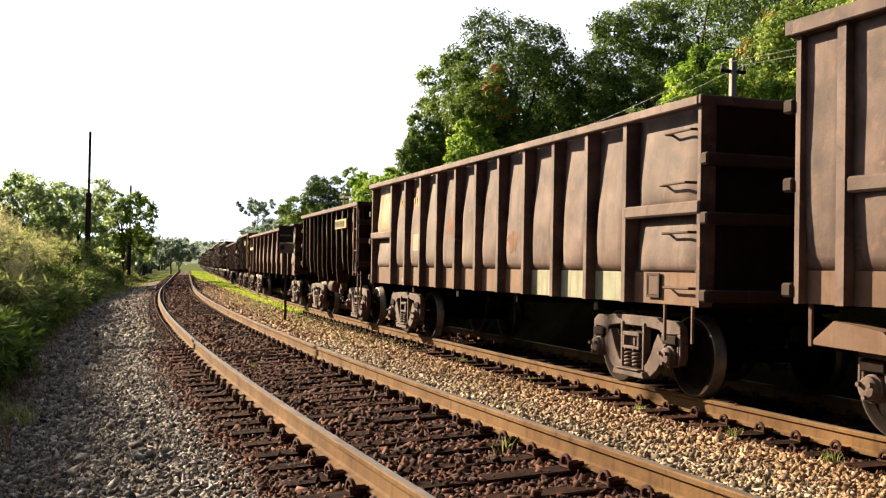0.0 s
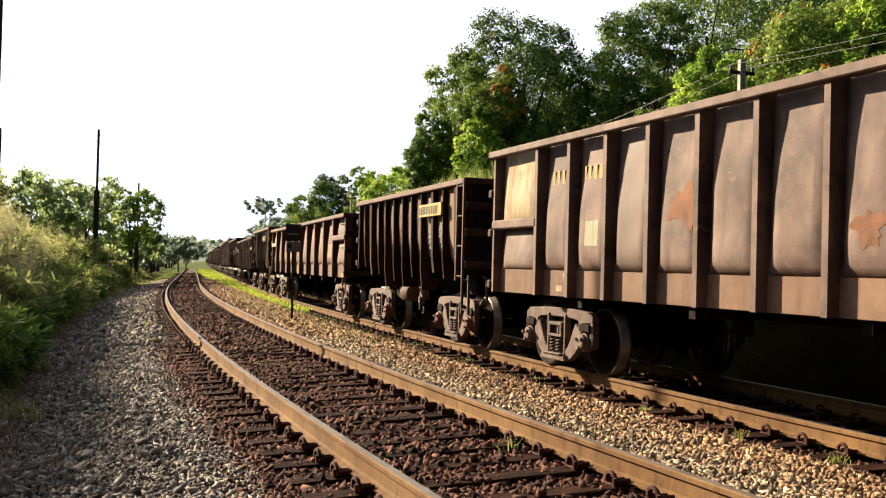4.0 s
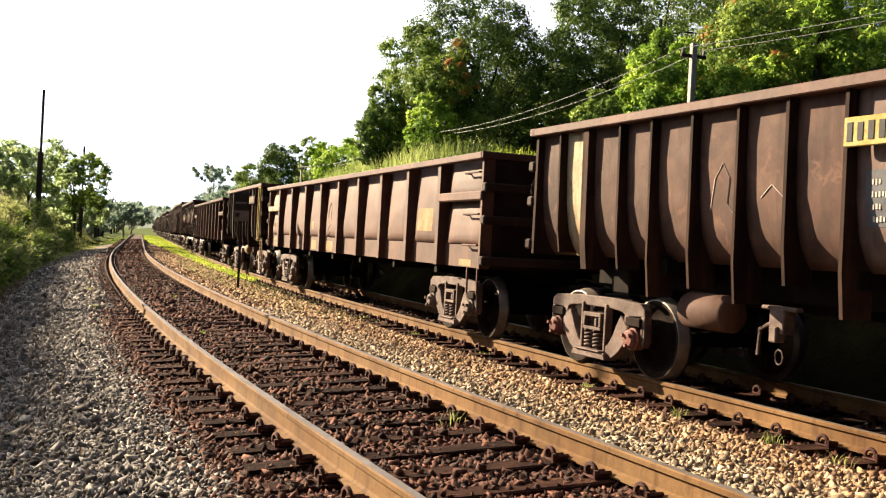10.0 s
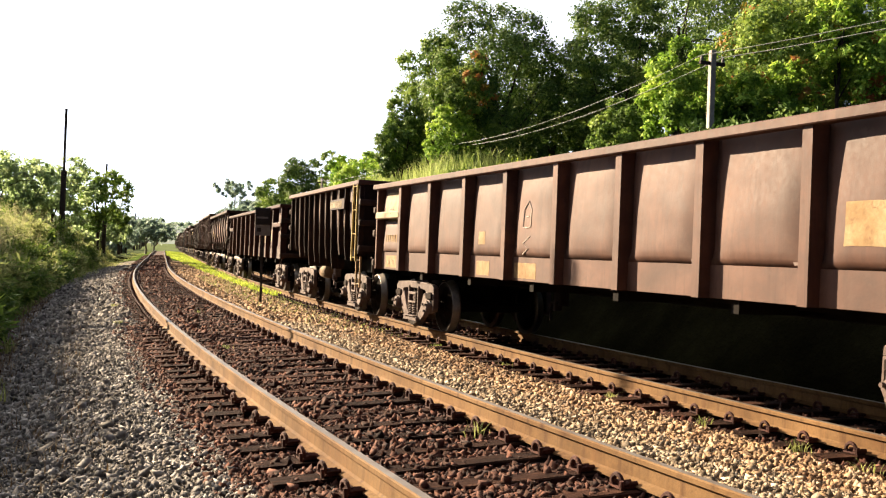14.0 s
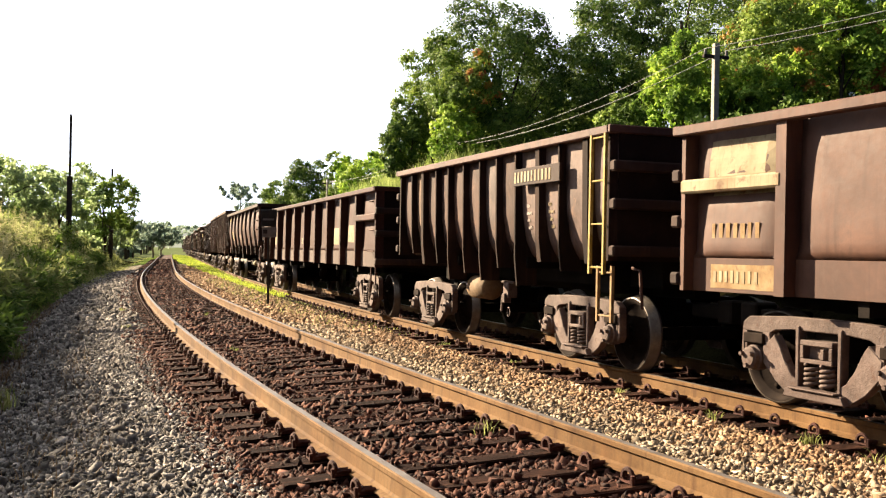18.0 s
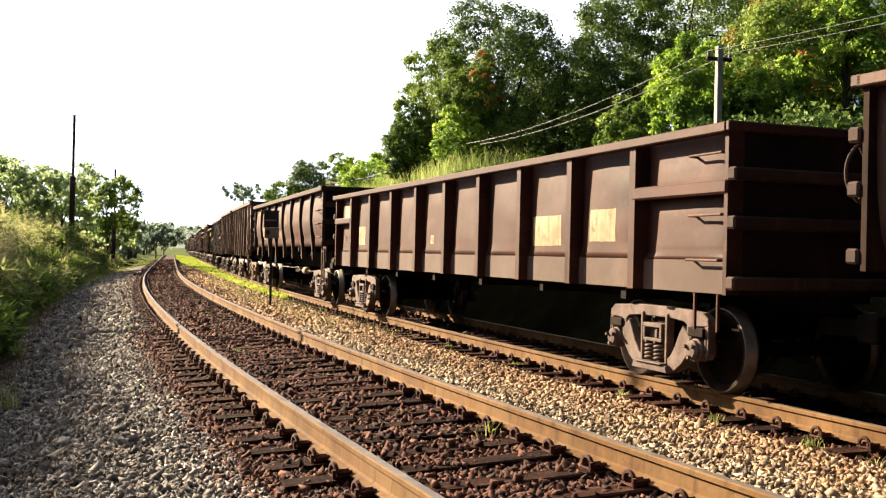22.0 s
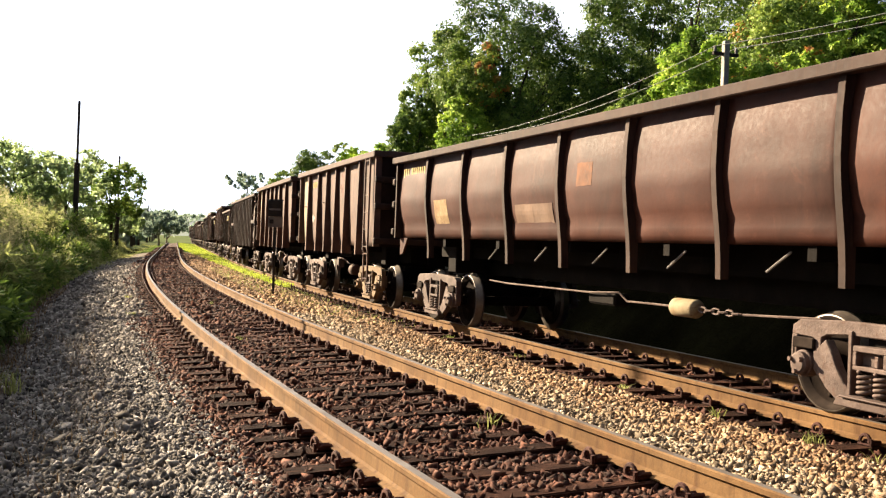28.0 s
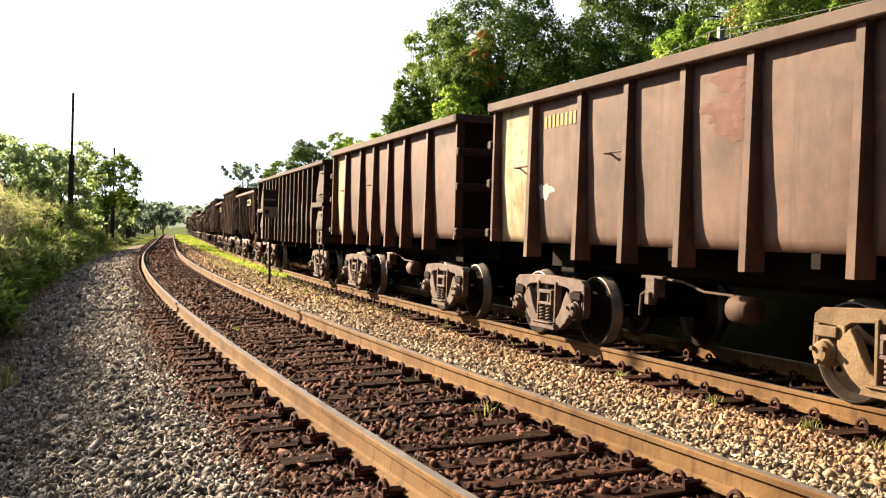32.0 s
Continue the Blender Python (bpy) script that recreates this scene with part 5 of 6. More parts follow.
part("step_box", plate(bmesh.new(), [(3.45, 0.76), (4.6, 0.80), (4.3, 1.02), (3.75, 0.96)], -1.35, -1.0), M["steel_pink"], w)
part("step_hanger", boxes((-1.36, -1.33, 4.56, 4.6, 0.78, 1.16)), M["steel_brown"], w)
TRAIN.append((w, -1.45))
w = pressed_high("grey-brown ore wagon with pressed bays and a rust-pink sill", M["steel_grey"], M["steel_pink"], {11: M["cream"], ("low", 11): M["steel_grey"], 8: M["steel_plain"], ("sill", 1): M["mint"], ("sill", 2): M["mint"], ("sill", 3): M["mint"]})
lettering(w, 4.65, 2.62, 3, 0.2, M["yellow"])
lettering(w, 3.75, 2.62, 6, 0.2, M["yellow"])
stamp(w, 3.28, 3.62, 1.75, 2.08, M["mint"])
stamp(w, 1.05, 1.62, 1.95, 2.4, M["rust_orange"], "rust_stain", "orange rust stain")
stamp(w, -1.6, -1.25, 1.7, 2.0, M["rust_orange"], "rust_stain", "small orange rust stain")
stamp(w, 4.15, 4.32, 1.31, 1.39, M["cream"])
stamp(w, 4.35, 4.52, 1.13, 1.21, M["cream"])
TRAIN.append((w, 11.15))
w = hopper("dark brown hopper wagon with deep narrow ribs and a dark ladder", M["steel_brown"], M["red_cap"], M["yellow"], 1.025)
for y0, y1 in ((-2.02, -1.48), (-2.66, -2.26)):
    stamp(w, y0, y1, 1.74, 2.2, M["plate_blue"], "paint_patch", "dark blue-grey data panel")
chalk(w, [[(0.5, 1.9), (0.42, 2.2), (0.3, 2.35), (0.2, 2.2), (0.24, 1.95), (0.1, 1.8)], [(-0.25, 2.0), (-0.4, 2.12), (-0.55, 2.0), (-0.6, 2.15)]], "pale chalk scrawl", 0.006)
TRAIN.append((w, 23.0))
w = pressed_long("long low brown ore wagon with pressed bays and scrawled chalk", M["steel_brown"], M["steel_brown"], M["cream"])
stamp(w, 6.55, 7.65, 2.05, 2.6, M["cream"], "paint_patch", "flaking cream paint")
lettering(w, 7.6, 1.62, 7, 0.15, M["patch_tan"])
stamp(w, 6.5, 7.65, 1.12, 1.36, M["patch_tan"])
lettering(w, 7.6, 1.18, 8, 0.12, M["cream"])
stamp(w, 0.9, 1.6, 1.12, 1.34, M["patch_tan"])
stamp(w, 2.5, 3.0, 1.12, 1.34, M["patch_tan"])
stamp(w, -7.4, -6.9, 1.1, 1.2, M["patch_tan"])
chalk(w, [[(1.05, 1.85), (1.04, 1.98), (1.05, 2.1), (1.15, 2.22), (1.28, 2.1), (1.28, 1.95), (1.28, 1.85), (1.15, 1.84), (1.05, 1.85)], [(1.12, 2.0), (1.2, 2.0)]])
chalk(w, [[(1.05, 1.72), (1.25, 1.62), (1.08, 1.55), (1.28, 1.46)]], "white chalk scrawl")
stamp(w, -5.75, -5.0, 1.62, 2.0, M["patch_tan"])
stamp(w, 2.6, 2.85, 1.6, 1.8, M["patch_tan"])
TRAIN.append((w, 36.5))
w = hopper("dark brown hopper wagon with a yellow ladder", M["yellow"], None, M["chalk"])
TRAIN.append((w, 50.0))
w = pressed_long("long low brown ore wagon with an ash-grey sill and cream patches", M["steel_maroon"], M["steel_ash"], None, 0.06)
stamp(w, 6.55, 7.6, 2.15, 2.6, M["cream"], "paint_patch", "flaking cream paint")
lettering(w, 7.6, 1.65, 6, 0.16, M["steel_pink"])
stamp(w, -5.6, -4.95, 1.62, 2.02, M["cream"])
stamp(w, -4.15, -3.2, 1.57, 1.98, M["cream"])
stamp(w, 5.7, 6.25, 1.58, 2.0, M["cream"])
stamp(w, 1.03, 1.2, 1.6, 1.76, M["cream"])
TRAIN.append((w, 63.7))
w = belly_wagon("red-brown ore wagon with bellied sides and curved posts")
lettering(w, 6.85, 2.72, 3, 0.17, M["yellow"])
lettering(w, 6.4, 2.72, 8, 0.17, M["yellow"])
stamp(w, 4.3, 4.95, 1.8, 2.22, M["patch_tan"])
stamp(w, 0.3, 1.5, 1.76, 2.06, M["steel_pink"])
stamp(w, -0.85, -0.45, 2.25, 2.55, M["rust_orange"])
TRAIN.append((w, 80.28))
w = tall_wagon("tall grey-brown ore wagon with a cream end bay", M["steel_taupe"], {6: M["cream"]})
for i in range(7):
    stamp(w, -1.55 + 0.1 * (i % 3), -0.95 + 0.13 * (i % 4), 2.42 + 0.1 * i, 2.56 + 0.1 * i, M["patch_pink"], "faded_patch", "faded pinkish paint")
for o in w.children_recursive:
    if o.name.startswith(("side_frame", "axle_box", "adapter")) and o.parent.location.y < 0:
        o.material_slots[0].link = "OBJECT"
        o.material_slots[0].material = M["bogie_rust"]
stamp(w, 2.75, 3.2, 1.95, 2.15, M["chalk"], "scuff", "white scuff mark")
lettering(w, 3.0, 2.9, 3, 0.17, M["yellow"])
lettering(w, 2.65, 2.9, 5, 0.17, M["yellow"])
TRAIN.append((w, 93.5))
w = tall_wagon("tall brown ore wagon with a cream end bay", M["steel_brown"], {6: M["cream"]}, False)
TRAIN.append((w, 104.0))
w = pressed_high("brown ore wagon with many narrow pressed bays", M["steel_dark"], M["steel_brown"], None, 14)
TRAIN.append((w, 116.2))
w = hopper("dark brown hopper wagon far along the train", M["steel_brown"], None, M["cream"])
TRAIN.append((w, 127.9))
_tail = [9, 7.7, 9, 13, 7.7, 15.6, 9, 9, 13, 7.7, 15.6, 13, 9, 9]
_kind = {9: 8, 7.7: 10, 13: 9, 15.6: 3}
_at = 127.9 + 3.85
for L in _tail:
    src = TRAIN[_kind[L]][0]
    _at += 1.25 + L / 2
    c = copy_thing(src, pose(0, 0, 0))
    TRAIN.append((c, _at))
    WHEELSETS += [(o, o.location.y) for o in c.children_recursive if o.data is BOGIE["wheelset"]]
    _at += L / 2


def run(t):
    """How far the train has come by t seconds; it gathers speed."""
    return 1.7 * t + 0.0225 * t * t + 0.000333 * t ** 3


def rolling(span, s):
    """A wagon's pose with its middle at s on the far track, its bogies on the rails."""
    a, b = Vector((*on2(s - span / 2), LOW)), Vector((*on2(s + span / 2), LOW))
    mid, d = (a + b) / 2, b - a
    return pose(mid.x, mid.y, mid.z, 0, 0, math.degrees(math.atan2(-d.x, d.y)))

# ---- plants ----
def leaf_cloud(name, centres, spread, per, size, material, parent, seed, label="", flat=0.75, droop=0.35, long=1.7):
    """Leaves round many clump centres, as one mesh; each leaf is a small folded blade."""
    r = np.random.default_rng(seed)
    centres = np.asarray(centres, float)
    n = len(centres) * per
    c = np.repeat(centres, per, 0)
    d = r.normal(size=(n, 3))
    d /= np.linalg.norm(d, axis=1)[:, None]
    rad = np.repeat(np.asarray(spread) * np.ones(len(centres)), per) * r.random(n) ** 0.45
    p = c + d * rad[:, None] * np.array([1, 1, flat])
    a = r.normal(size=(n, 3)) + d * 0.7
    a[:, 2] -= droop
    a /= np.linalg.norm(a, axis=1)[:, None]
    b = np.cross(a, r.normal(size=(n, 3)))
    b /= np.linalg.norm(b, axis=1)[:, None]
    k = np.cross(a, b)
    s = size * r.uniform(0.6, 1.3, n)[:, None]
    v = np.stack([p, p + a * s * long * 0.5 + b * s * 0.5 + k * s * 0.12, p + a * s * long, p + a * s * long * 0.5 - b * s * 0.5 + k * s * 0.12], 1)
    return quads(name, v, material, parent, label)


def quads(name, v, material, parent=None, label=""):
    """An array of four-cornered blades as one mesh."""
    n = len(v)
    me = bpy.data.meshes.new(name)
    me.vertices.add(n * 4)
    me.vertices.foreach_set("co", v.astype(np.float32).ravel())
    me.loops.add(n * 4)
    me.loops.foreach_set("vertex_index", np.arange(n * 4, dtype=np.int32))
    me.polygons.add(n)
    me.polygons.foreach_set("loop_start", np.arange(0, n * 4, 4, dtype=np.int32))
    me.materials.append(material)
    me.update(calc_edges=True)
    ob = new(name, me)
    if parent:
        ob.parent = parent
    if label:
        tagged(ob, label)
    return ob


def foliage(name, lobes, leaves, size, material, parent, seed, label="", long=1.7, loose=0.5, spread=0.67):
    """A crown of leaves in tufts on rounded lobes (x, y, z, radius); the leaves lie like scales on their tufts, so that each lobe has a lit and a shaded side."""
    r = np.random.default_rng(seed)
    lobes = np.asarray(lobes, float)
    middle = lobes[:, :3].mean(0)
    area = lobes[:, 3] ** 2
    n_tuft = np.maximum(6, (area / area.sum() * leaves / 30)).astype(int)
    lob = np.repeat(np.arange(len(lobes)), n_tuft)
    out = lobes[lob, :3] - middle
    out /= np.linalg.norm(out, axis=1)[:, None] + 1e-6
    d = r.normal(size=(len(lob), 3)) + 0.75 * out
    d /= np.linalg.norm(d, axis=1)[:, None]
    rad = lobes[lob, 3] * r.uniform(0.72, 1.08, len(lob))
    tuft = lobes[lob, :3] + d * rad[:, None] * np.array([1, 1, 0.88])
    reach = lobes[lob, 3] * r.uniform(0.22, 0.42, len(lob)) * spread / 0.67
    per = max(8, int(leaves / len(lob)))
    k = np.repeat(np.arange(len(lob)), per)
    e = r.normal(size=(len(k), 3))
    e /= np.linalg.norm(e, axis=1)[:, None]
    p = tuft[k] + e * (reach[k] * r.random(len(k)) ** 0.5)[:, None] * np.array([1, 1, 0.75])
    nrm = 0.75 * d[k] + 0.55 * e + np.array([0, 0, 0.25]) + loose * r.normal(size=(len(k), 3))
    nrm /= np.linalg.norm(nrm, axis=1)[:, None]
    a = np.cross(nrm, r.normal(size=(len(k), 3)))
    a[:, 2] -= 0.3
    a -= nrm * (a * nrm).sum(1)[:, None]
    a /= np.linalg.norm(a, axis=1)[:, None]
    b = np.cross(nrm, a)
    s = size * r.uniform(0.6, 1.3, len(k))[:, None]
    v = np.stack([p, p + a * s * long * 0.5 + b * s * 0.5 - nrm * s * 0.1, p + a * s * long - nrm * s * 0.2, p + a * s * long * 0.5 - b * s * 0.5 - nrm * s * 0.1], 1)
    return quads(name, v, material, parent, label)


def crown_lobes(rx, ry, rz, count, r):
    """Lobes set round an uneven dome, with two large ones in its heart."""
    out = [(0, 0, -0.1 * rz, 0.5 * min(rx, rz)), (0.1 * rx, 0, 0.25 * rz, 0.42 * min(rx, rz))]
    turn = r.uniform(0, 6.3)
    for i in range(count):
        z = 0.95 - 1.75 * (i + 0.5) / count
        a = turn + i * 2.39996 + r.uniform(-0.35, 0.35)
        q = math.sqrt(max(0.05, 1 - z * z))
        f = r.uniform(0.56, 0.78)
        out.append((q * math.cos(a) * rx * f, q * math.sin(a) * ry * f, z * rz * f, min(rx, rz) * r.uniform(0.24, 0.40)))
    return out


def crown_clumps(rx, ry, rz, count, r, lobes=6):
    """Clump centres on an uneven crown made of several lobes."""
    cs = [(r.uniform(-0.55, 0.55) * rx, r.uniform(-0.55, 0.55) * ry, r.uniform(-0.45, 0.6) * rz, r.uniform(0.4, 0.62)) for _ in range(lobes)]
    out = []
    while len(out) < count:
        x, y, z, f = r.choice(cs)
        d = Vector((r.gauss(0, 1), r.gauss(0, 1), r.gauss(0.25, 1))).normalized()
        k = r.uniform(0.55, 1.0)
        out.append((x + d.x * rx * f * k, y + d.y * ry * f * k, z + d.z * rz * f * k))
    return out


def tree(label, x, y, top, low, width, material, seed, leaf=0.17, clumps=150, per=60, spread=0.55, lobes=7, trunk=0.22, name="tree", category="tree", tint=None, loose=0.5):
    """A tapered trunk with limbs and a crown of leaf clumps; its foot is on the land."""
    r = random.Random(seed)
    z0 = float(land(x, y)[0]) - 0.15
    t = tagged(new(name), label, category, "trees beside the railway")
    t.matrix_basis = pose(x, y, z0)
    rz, mid = (top - low) / 2, (top + low) / 2 - z0
    cl = [(a, b, c + mid, q) for a, b, c, q in crown_lobes(width / 2, width / 2, rz, lobes * 2 + 6, r)]
    bm = bmesh.new()
    lean = (r.uniform(-0.3, 0.3), r.uniform(-0.3, 0.3))
    spine = [(lean[0] * k * k, lean[1] * k * k, mid * k * 1.05) for k in (0, 0.15, 0.3, 0.5, 0.7, 0.9, 1.0)]
    tube(bm, [Vector(p) + Vector((r.uniform(-0.08, 0.08), r.uniform(-0.08, 0.08), 0)) * (1 if i else 0) for i, p in enumerate(spine)], trunk, 8, trunk * 0.35)
    bark = M["bark_far_haze"] if material is M["leaf_far_haze"] else M["bark"]
    tr = part("trunk", bm, bark, t, smooth=True)
    for k in range(7):
        end = Vector(r.choice(cl)[:3])
        start = Vector(spine[r.choice((2, 3, 4, 5))])
        midp = (start + end) / 2 + Vector((r.uniform(-0.3, 0.3), r.uniform(-0.3, 0.3), 0.3))
        part("limb", tube(bmesh.new(), [start, midp, end], trunk * 0.38, 5, trunk * 0.08), bark, tr, smooth=True)
    foliage("crown", cl, int(clumps * per * 1.15), leaf * 0.88, material, t, seed, loose=loose, spread=min(spread, 0.8))
    if tint:
        some = r.sample(sorted(cl[2:], key=lambda c: c[1] + 0.5 * c[0])[:len(cl) // 2], max(3, len(cl) // 4))
        foliage("young_leaves", [(a, b, c + 0.1, q * 0.9) for a, b, c, q in some], clumps * per // 9, leaf, tint, t, seed + 1, "new reddish and yellow leaves")
    return t


def blades(name, label, places, height, width, lean, material, seed, curl=0.6, category="grass"):
    """Bent grass blades rooted at the places: three joined strips each."""
    r = np.random.default_rng(seed)
    p = np.asarray(places, float)
    n = len(p)
    h = height * r.uniform(0.55, 1.15, n)
    a = r.uniform(0, 2 * np.pi, n)
    way = np.stack([np.cos(a), np.sin(a), np.zeros(n)], 1) * (lean * r.uniform(0.2, 1.0, n) * h)[:, None]
    side = np.stack([-np.sin(a), np.cos(a), np.zeros(n)], 1) * (width * r.uniform(0.6, 1.2, n))[:, None] * 0.5
    pts = []
    for k in (0.0, 0.4, 0.75, 1.0):
        c = p + way * k ** 2 + np.stack([np.zeros(n), np.zeros(n), h * (k - curl * 0.45 * k ** 3)], 1)
        w = side * (1 - k) ** 0.6
        pts.append((c - w, c + w))
    v = np.concatenate([np.stack([pts[i][0], pts[i][1], pts[i + 1][1], pts[i + 1][0]], 1) for i in range(3)])
    ob = quads(name, v, material)
    return tagged(ob, label, category, kind="stuff")


def sloping(places, full):
    """Heights of grass that grows lower towards the open shoulder."""
    s, o = track_place(places[:, 0], places[:, 1])
    return np.clip(0.80 * (-o - 3.2), 0.35, full)


def plumes(name, label, places, height, material, seed):
    """Feathery seed heads: a thin stalk with many fine side strokes."""
    r = np.random.default_rng(seed)
    p = np.asarray(places, float)
    n, m = len(p), 22
    h = height * r.uniform(0.75, 1.2, n)
    a = r.uniform(0, 2 * np.pi, n)
    lean = np.stack([np.cos(a), np.sin(a), np.zeros(n)], 1) * (0.3 * h * r.random(n))[:, None]
    tip = p + lean + np.stack([np.zeros(n), np.zeros(n), h], 1)
    quad = []
    s = np.stack([-np.sin(a), np.cos(a), np.zeros(n)], 1) * 0.004
    quad.append(np.stack([p - s, p + s, tip + s * 0.3, tip - s * 0.3], 1))
    for k in range(m):
        u = 0.62 + 0.38 * k / m
        root = p + (tip - p) * u
        d = r.normal(size=(n, 3)) * np.array([1, 1, 0.5]) + np.array([0, 0, 0.5])
        d /= np.linalg.norm(d, axis=1)[:, None]
        ln = (0.09 + 0.17 * (1 - (u - 0.62) / 0.38)) * r.uniform(0.6, 1.2, n)
        e = root + d * ln[:, None]
        w = np.cross(d, r.normal(size=(n, 3)))
        w = w / np.linalg.norm(w, axis=1)[:, None] * 0.006
        quad.append(np.stack([root - w, root + w, e + w, e - w], 1))
    return tagged(quads(name, np.concatenate(quad), material), label, "grass", kind="stuff")


def strewn(n, s0, s1, o0, o1, seed, power=1.0, bed=False):
    """Places on the land beside the near track."""
    r = np.random.default_rng(seed)
    s = s0 + (s1 - s0) * r.random(n) ** power
    o = r.uniform(o0, o1, n)
    x, y = on1(s, o)
    z = np.array([bed_height(v) for v in o]) if bed else land_height(o, s, x, y)
    return np.stack([x, y, z], 1)


# trees on the bank behind the train
tree("broad dark green tree with a dense domed crown", 3.3, 62.0, 18.0, 5.0, 9.0, M["leaf_deep"], 21, 0.13, 330, 105, 0.76, 9, 0.3)
tree("grey-green tree with a loose crown behind the domed one", -0.5, 64.5, 16.4, 7.2, 4.8, M["leaf_mid"], 22, 0.12, 130, 90, 0.67, 5, loose=0.8)
tree("grey-green tree with a loose crown", -1.8, 64.0, 12.4, 6.2, 3.9, M["leaf_mid"], 36, 0.12, 120, 90, 0.67, 5, loose=0.8)
tree("low dark green tree with a rounded crown", -2.5, 62.0, 10.0, 5.2, 3.4, M["leaf_deep"], 23, 0.12, 130, 90, 0.61, 6)
tree("green shrubby tree with fresh yellow-green leaves", 0.6, 57.5, 10.2, 5.4, 3.2, M["leaf_bright"], 136, 0.12, 100, 80, 0.67, 5, 0.12)
tree("yellow-green leafy tree against the dark dome", 1.2, 58.4, 13.2, 8.6, 4.4, M["leaf_mid"], 137, 0.12, 110, 90, 0.67, 5, 0.12, tint=M["leaf_rusty"])
tree("tall dark green tree with hanging foliage", 10.6, 62.0, 19.6, 5.0, 7.6, M["leaf_deep"], 24, 0.13, 300, 100, 0.67, 10, loose=0.7)
tree("dark green tree between two taller ones", 7.3, 66.5, 16.2, 5.0, 6.4, M["leaf_deep"], 26, 0.13, 170, 90, 0.67, 7)
tree("olive tree with drooping leaves", 9.0, 49.5, 9.6, 5.0, 3.6, M["leaf_mid"], 126, 0.12, 110, 90, 0.67, 6, 0.12, loose=0.8)
tree("tall dark green tree with open branches", 15.2, 66.0, 23.0, 9.5, 9.5, M["leaf_deep"], 25, 0.14, 130, 82, 0.67, 7, 0.28, loose=0.9)
tree("bright green shrub tree in full sun", 10.9, 46.0, 11.9, 5.6, 4.0, M["leaf_bright"], 27, 0.13, 150, 90, 0.61, 7, 0.12, loose=0.7)
tree("bright green shrub tree in full sun", 13.2, 45.6, 10.6, 5.2, 3.4, M["leaf_bright"], 127, 0.13, 120, 90, 0.61, 6, 0.12, loose=0.7)
tree("yellow-green tree with rusty young leaves", 16.8, 48.5, 15.6, 5.6, 7.6, M["leaf_mid"], 28, 0.14, 250, 90, 0.67, 8, 0.2, tint=M["leaf_rusty"], loose=0.7)
tree("bright green shrub tree with yellow shoots", 15.2, 45.0, 11.2, 5.6, 3.4, M["leaf_bright"], 128, 0.13, 90, 90, 0.61, 6, 0.12, tint=M["leaf_rusty"], loose=0.8)
tree("bright green leafy tree with a narrow crown", 17.6, 45.0, 14.6, 8.6, 3.2, M["leaf_bright"], 129, 0.13, 80, 90, 0.61, 5, 0.12, loose=0.8)
tree("bright green tree with rusty young leaves", 20.8, 44.5, 14.2, 5.6, 6.8, M["leaf_bright"], 29, 0.14, 190, 90, 0.67, 7, 0.2, tint=M["leaf_rusty"], loose=0.7)
tree("tall dark tree at the back of the bank", 21.6, 73.2, 24.6, 9.5, 12.8, M["leaf_deep"], 30, 0.17, 250, 90, 0.85, 9, 0.3)
tree("tall dark tree at the back of the bank", 29.9, 69.5, 26.6, 9.5, 14.6, M["leaf_deep"], 31, 0.17, 275, 90, 0.92, 9, 0.3)
tree("bright green bushy tree on the bank", -6.8, 85.2, 9.9, 5.3, 6.3, M["leaf_bright"], 32, 0.15, 125, 75, 0.67, 6, 0.14)
tree("bright green bushy tree on the bank", -3.2, 78.1, 9.6, 5.1, 5.9, M["leaf_bright"], 33, 0.15, 112, 75, 0.67, 6, 0.14)
tree("small dark green tree", -10.5, 103.1, 11.8, 4.6, 4.4, M["leaf_mid"], 34, 0.16, 87, 75, 0.61, 5, 0.15)
tree("dark green tree with a rounded crown", -15.4, 114.8, 11.7, 4.6, 6.6, M["leaf_deep"], 35, 0.17, 137, 82, 0.73, 6, 0.18)
tree("green tree with a low crown", -20.0, 126.5, 10.2, 3.6, 6.1, M["leaf_mid"], 37, 0.19, 112, 75, 0.73, 6, 0.18)
tree("flat-topped tree with a thin crown", -31.2, 155.5, 11.8, 8.3, 9.3, M["leaf_far_haze"], 38, 0.19, 75, 60, 0.67, 6, 0.16)
tree("hazy green tree far along the bank", -27.4, 168.1, 10.6, 3.4, 9.8, M["leaf_far_haze"], 39, 0.22, 125, 67, 0.98, 6, 0.2)
tree("hazy green tree far along the bank", -22.6, 148.8, 9.7, 3.4, 8.5, M["leaf_far_haze"], 40, 0.22, 112, 67, 0.98, 6, 0.2)
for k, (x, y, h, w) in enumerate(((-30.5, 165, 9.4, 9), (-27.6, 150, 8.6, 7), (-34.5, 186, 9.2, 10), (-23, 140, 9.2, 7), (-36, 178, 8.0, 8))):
    tree("hazy green tree in the wood along the line", x, y, h, 2.2, w, M["leaf_far_haze"], 140 + k, 0.24, 110, 60, 0.9, 7, 0.2)
# the dark wood behind
for k, (x, y, t, w) in enumerate(((1.0, 82, 10.8, 10), (4.0, 72, 12.0, 9), (8.5, 76, 14.5, 10), (16, 76, 18, 12), (25, 70, 20, 13), (-4.5, 92, 9.0, 9), (33, 62, 20, 13))):
    tree("dark green tree in the wood behind the bank", x, y, t, 4.5, w, M["leaf_deep"], 90 + k, 0.26, 170, 70, 1.0, 9, 0.3)
# trees behind the tall grass
tree("light green leafy tree behind tall grass", -28.9, 66.7, 7.4, 2.0, 6.7, M["leaf_hazy"], 41, 0.17, 101, 82, 0.72, 6, 0.12, loose=1.1)
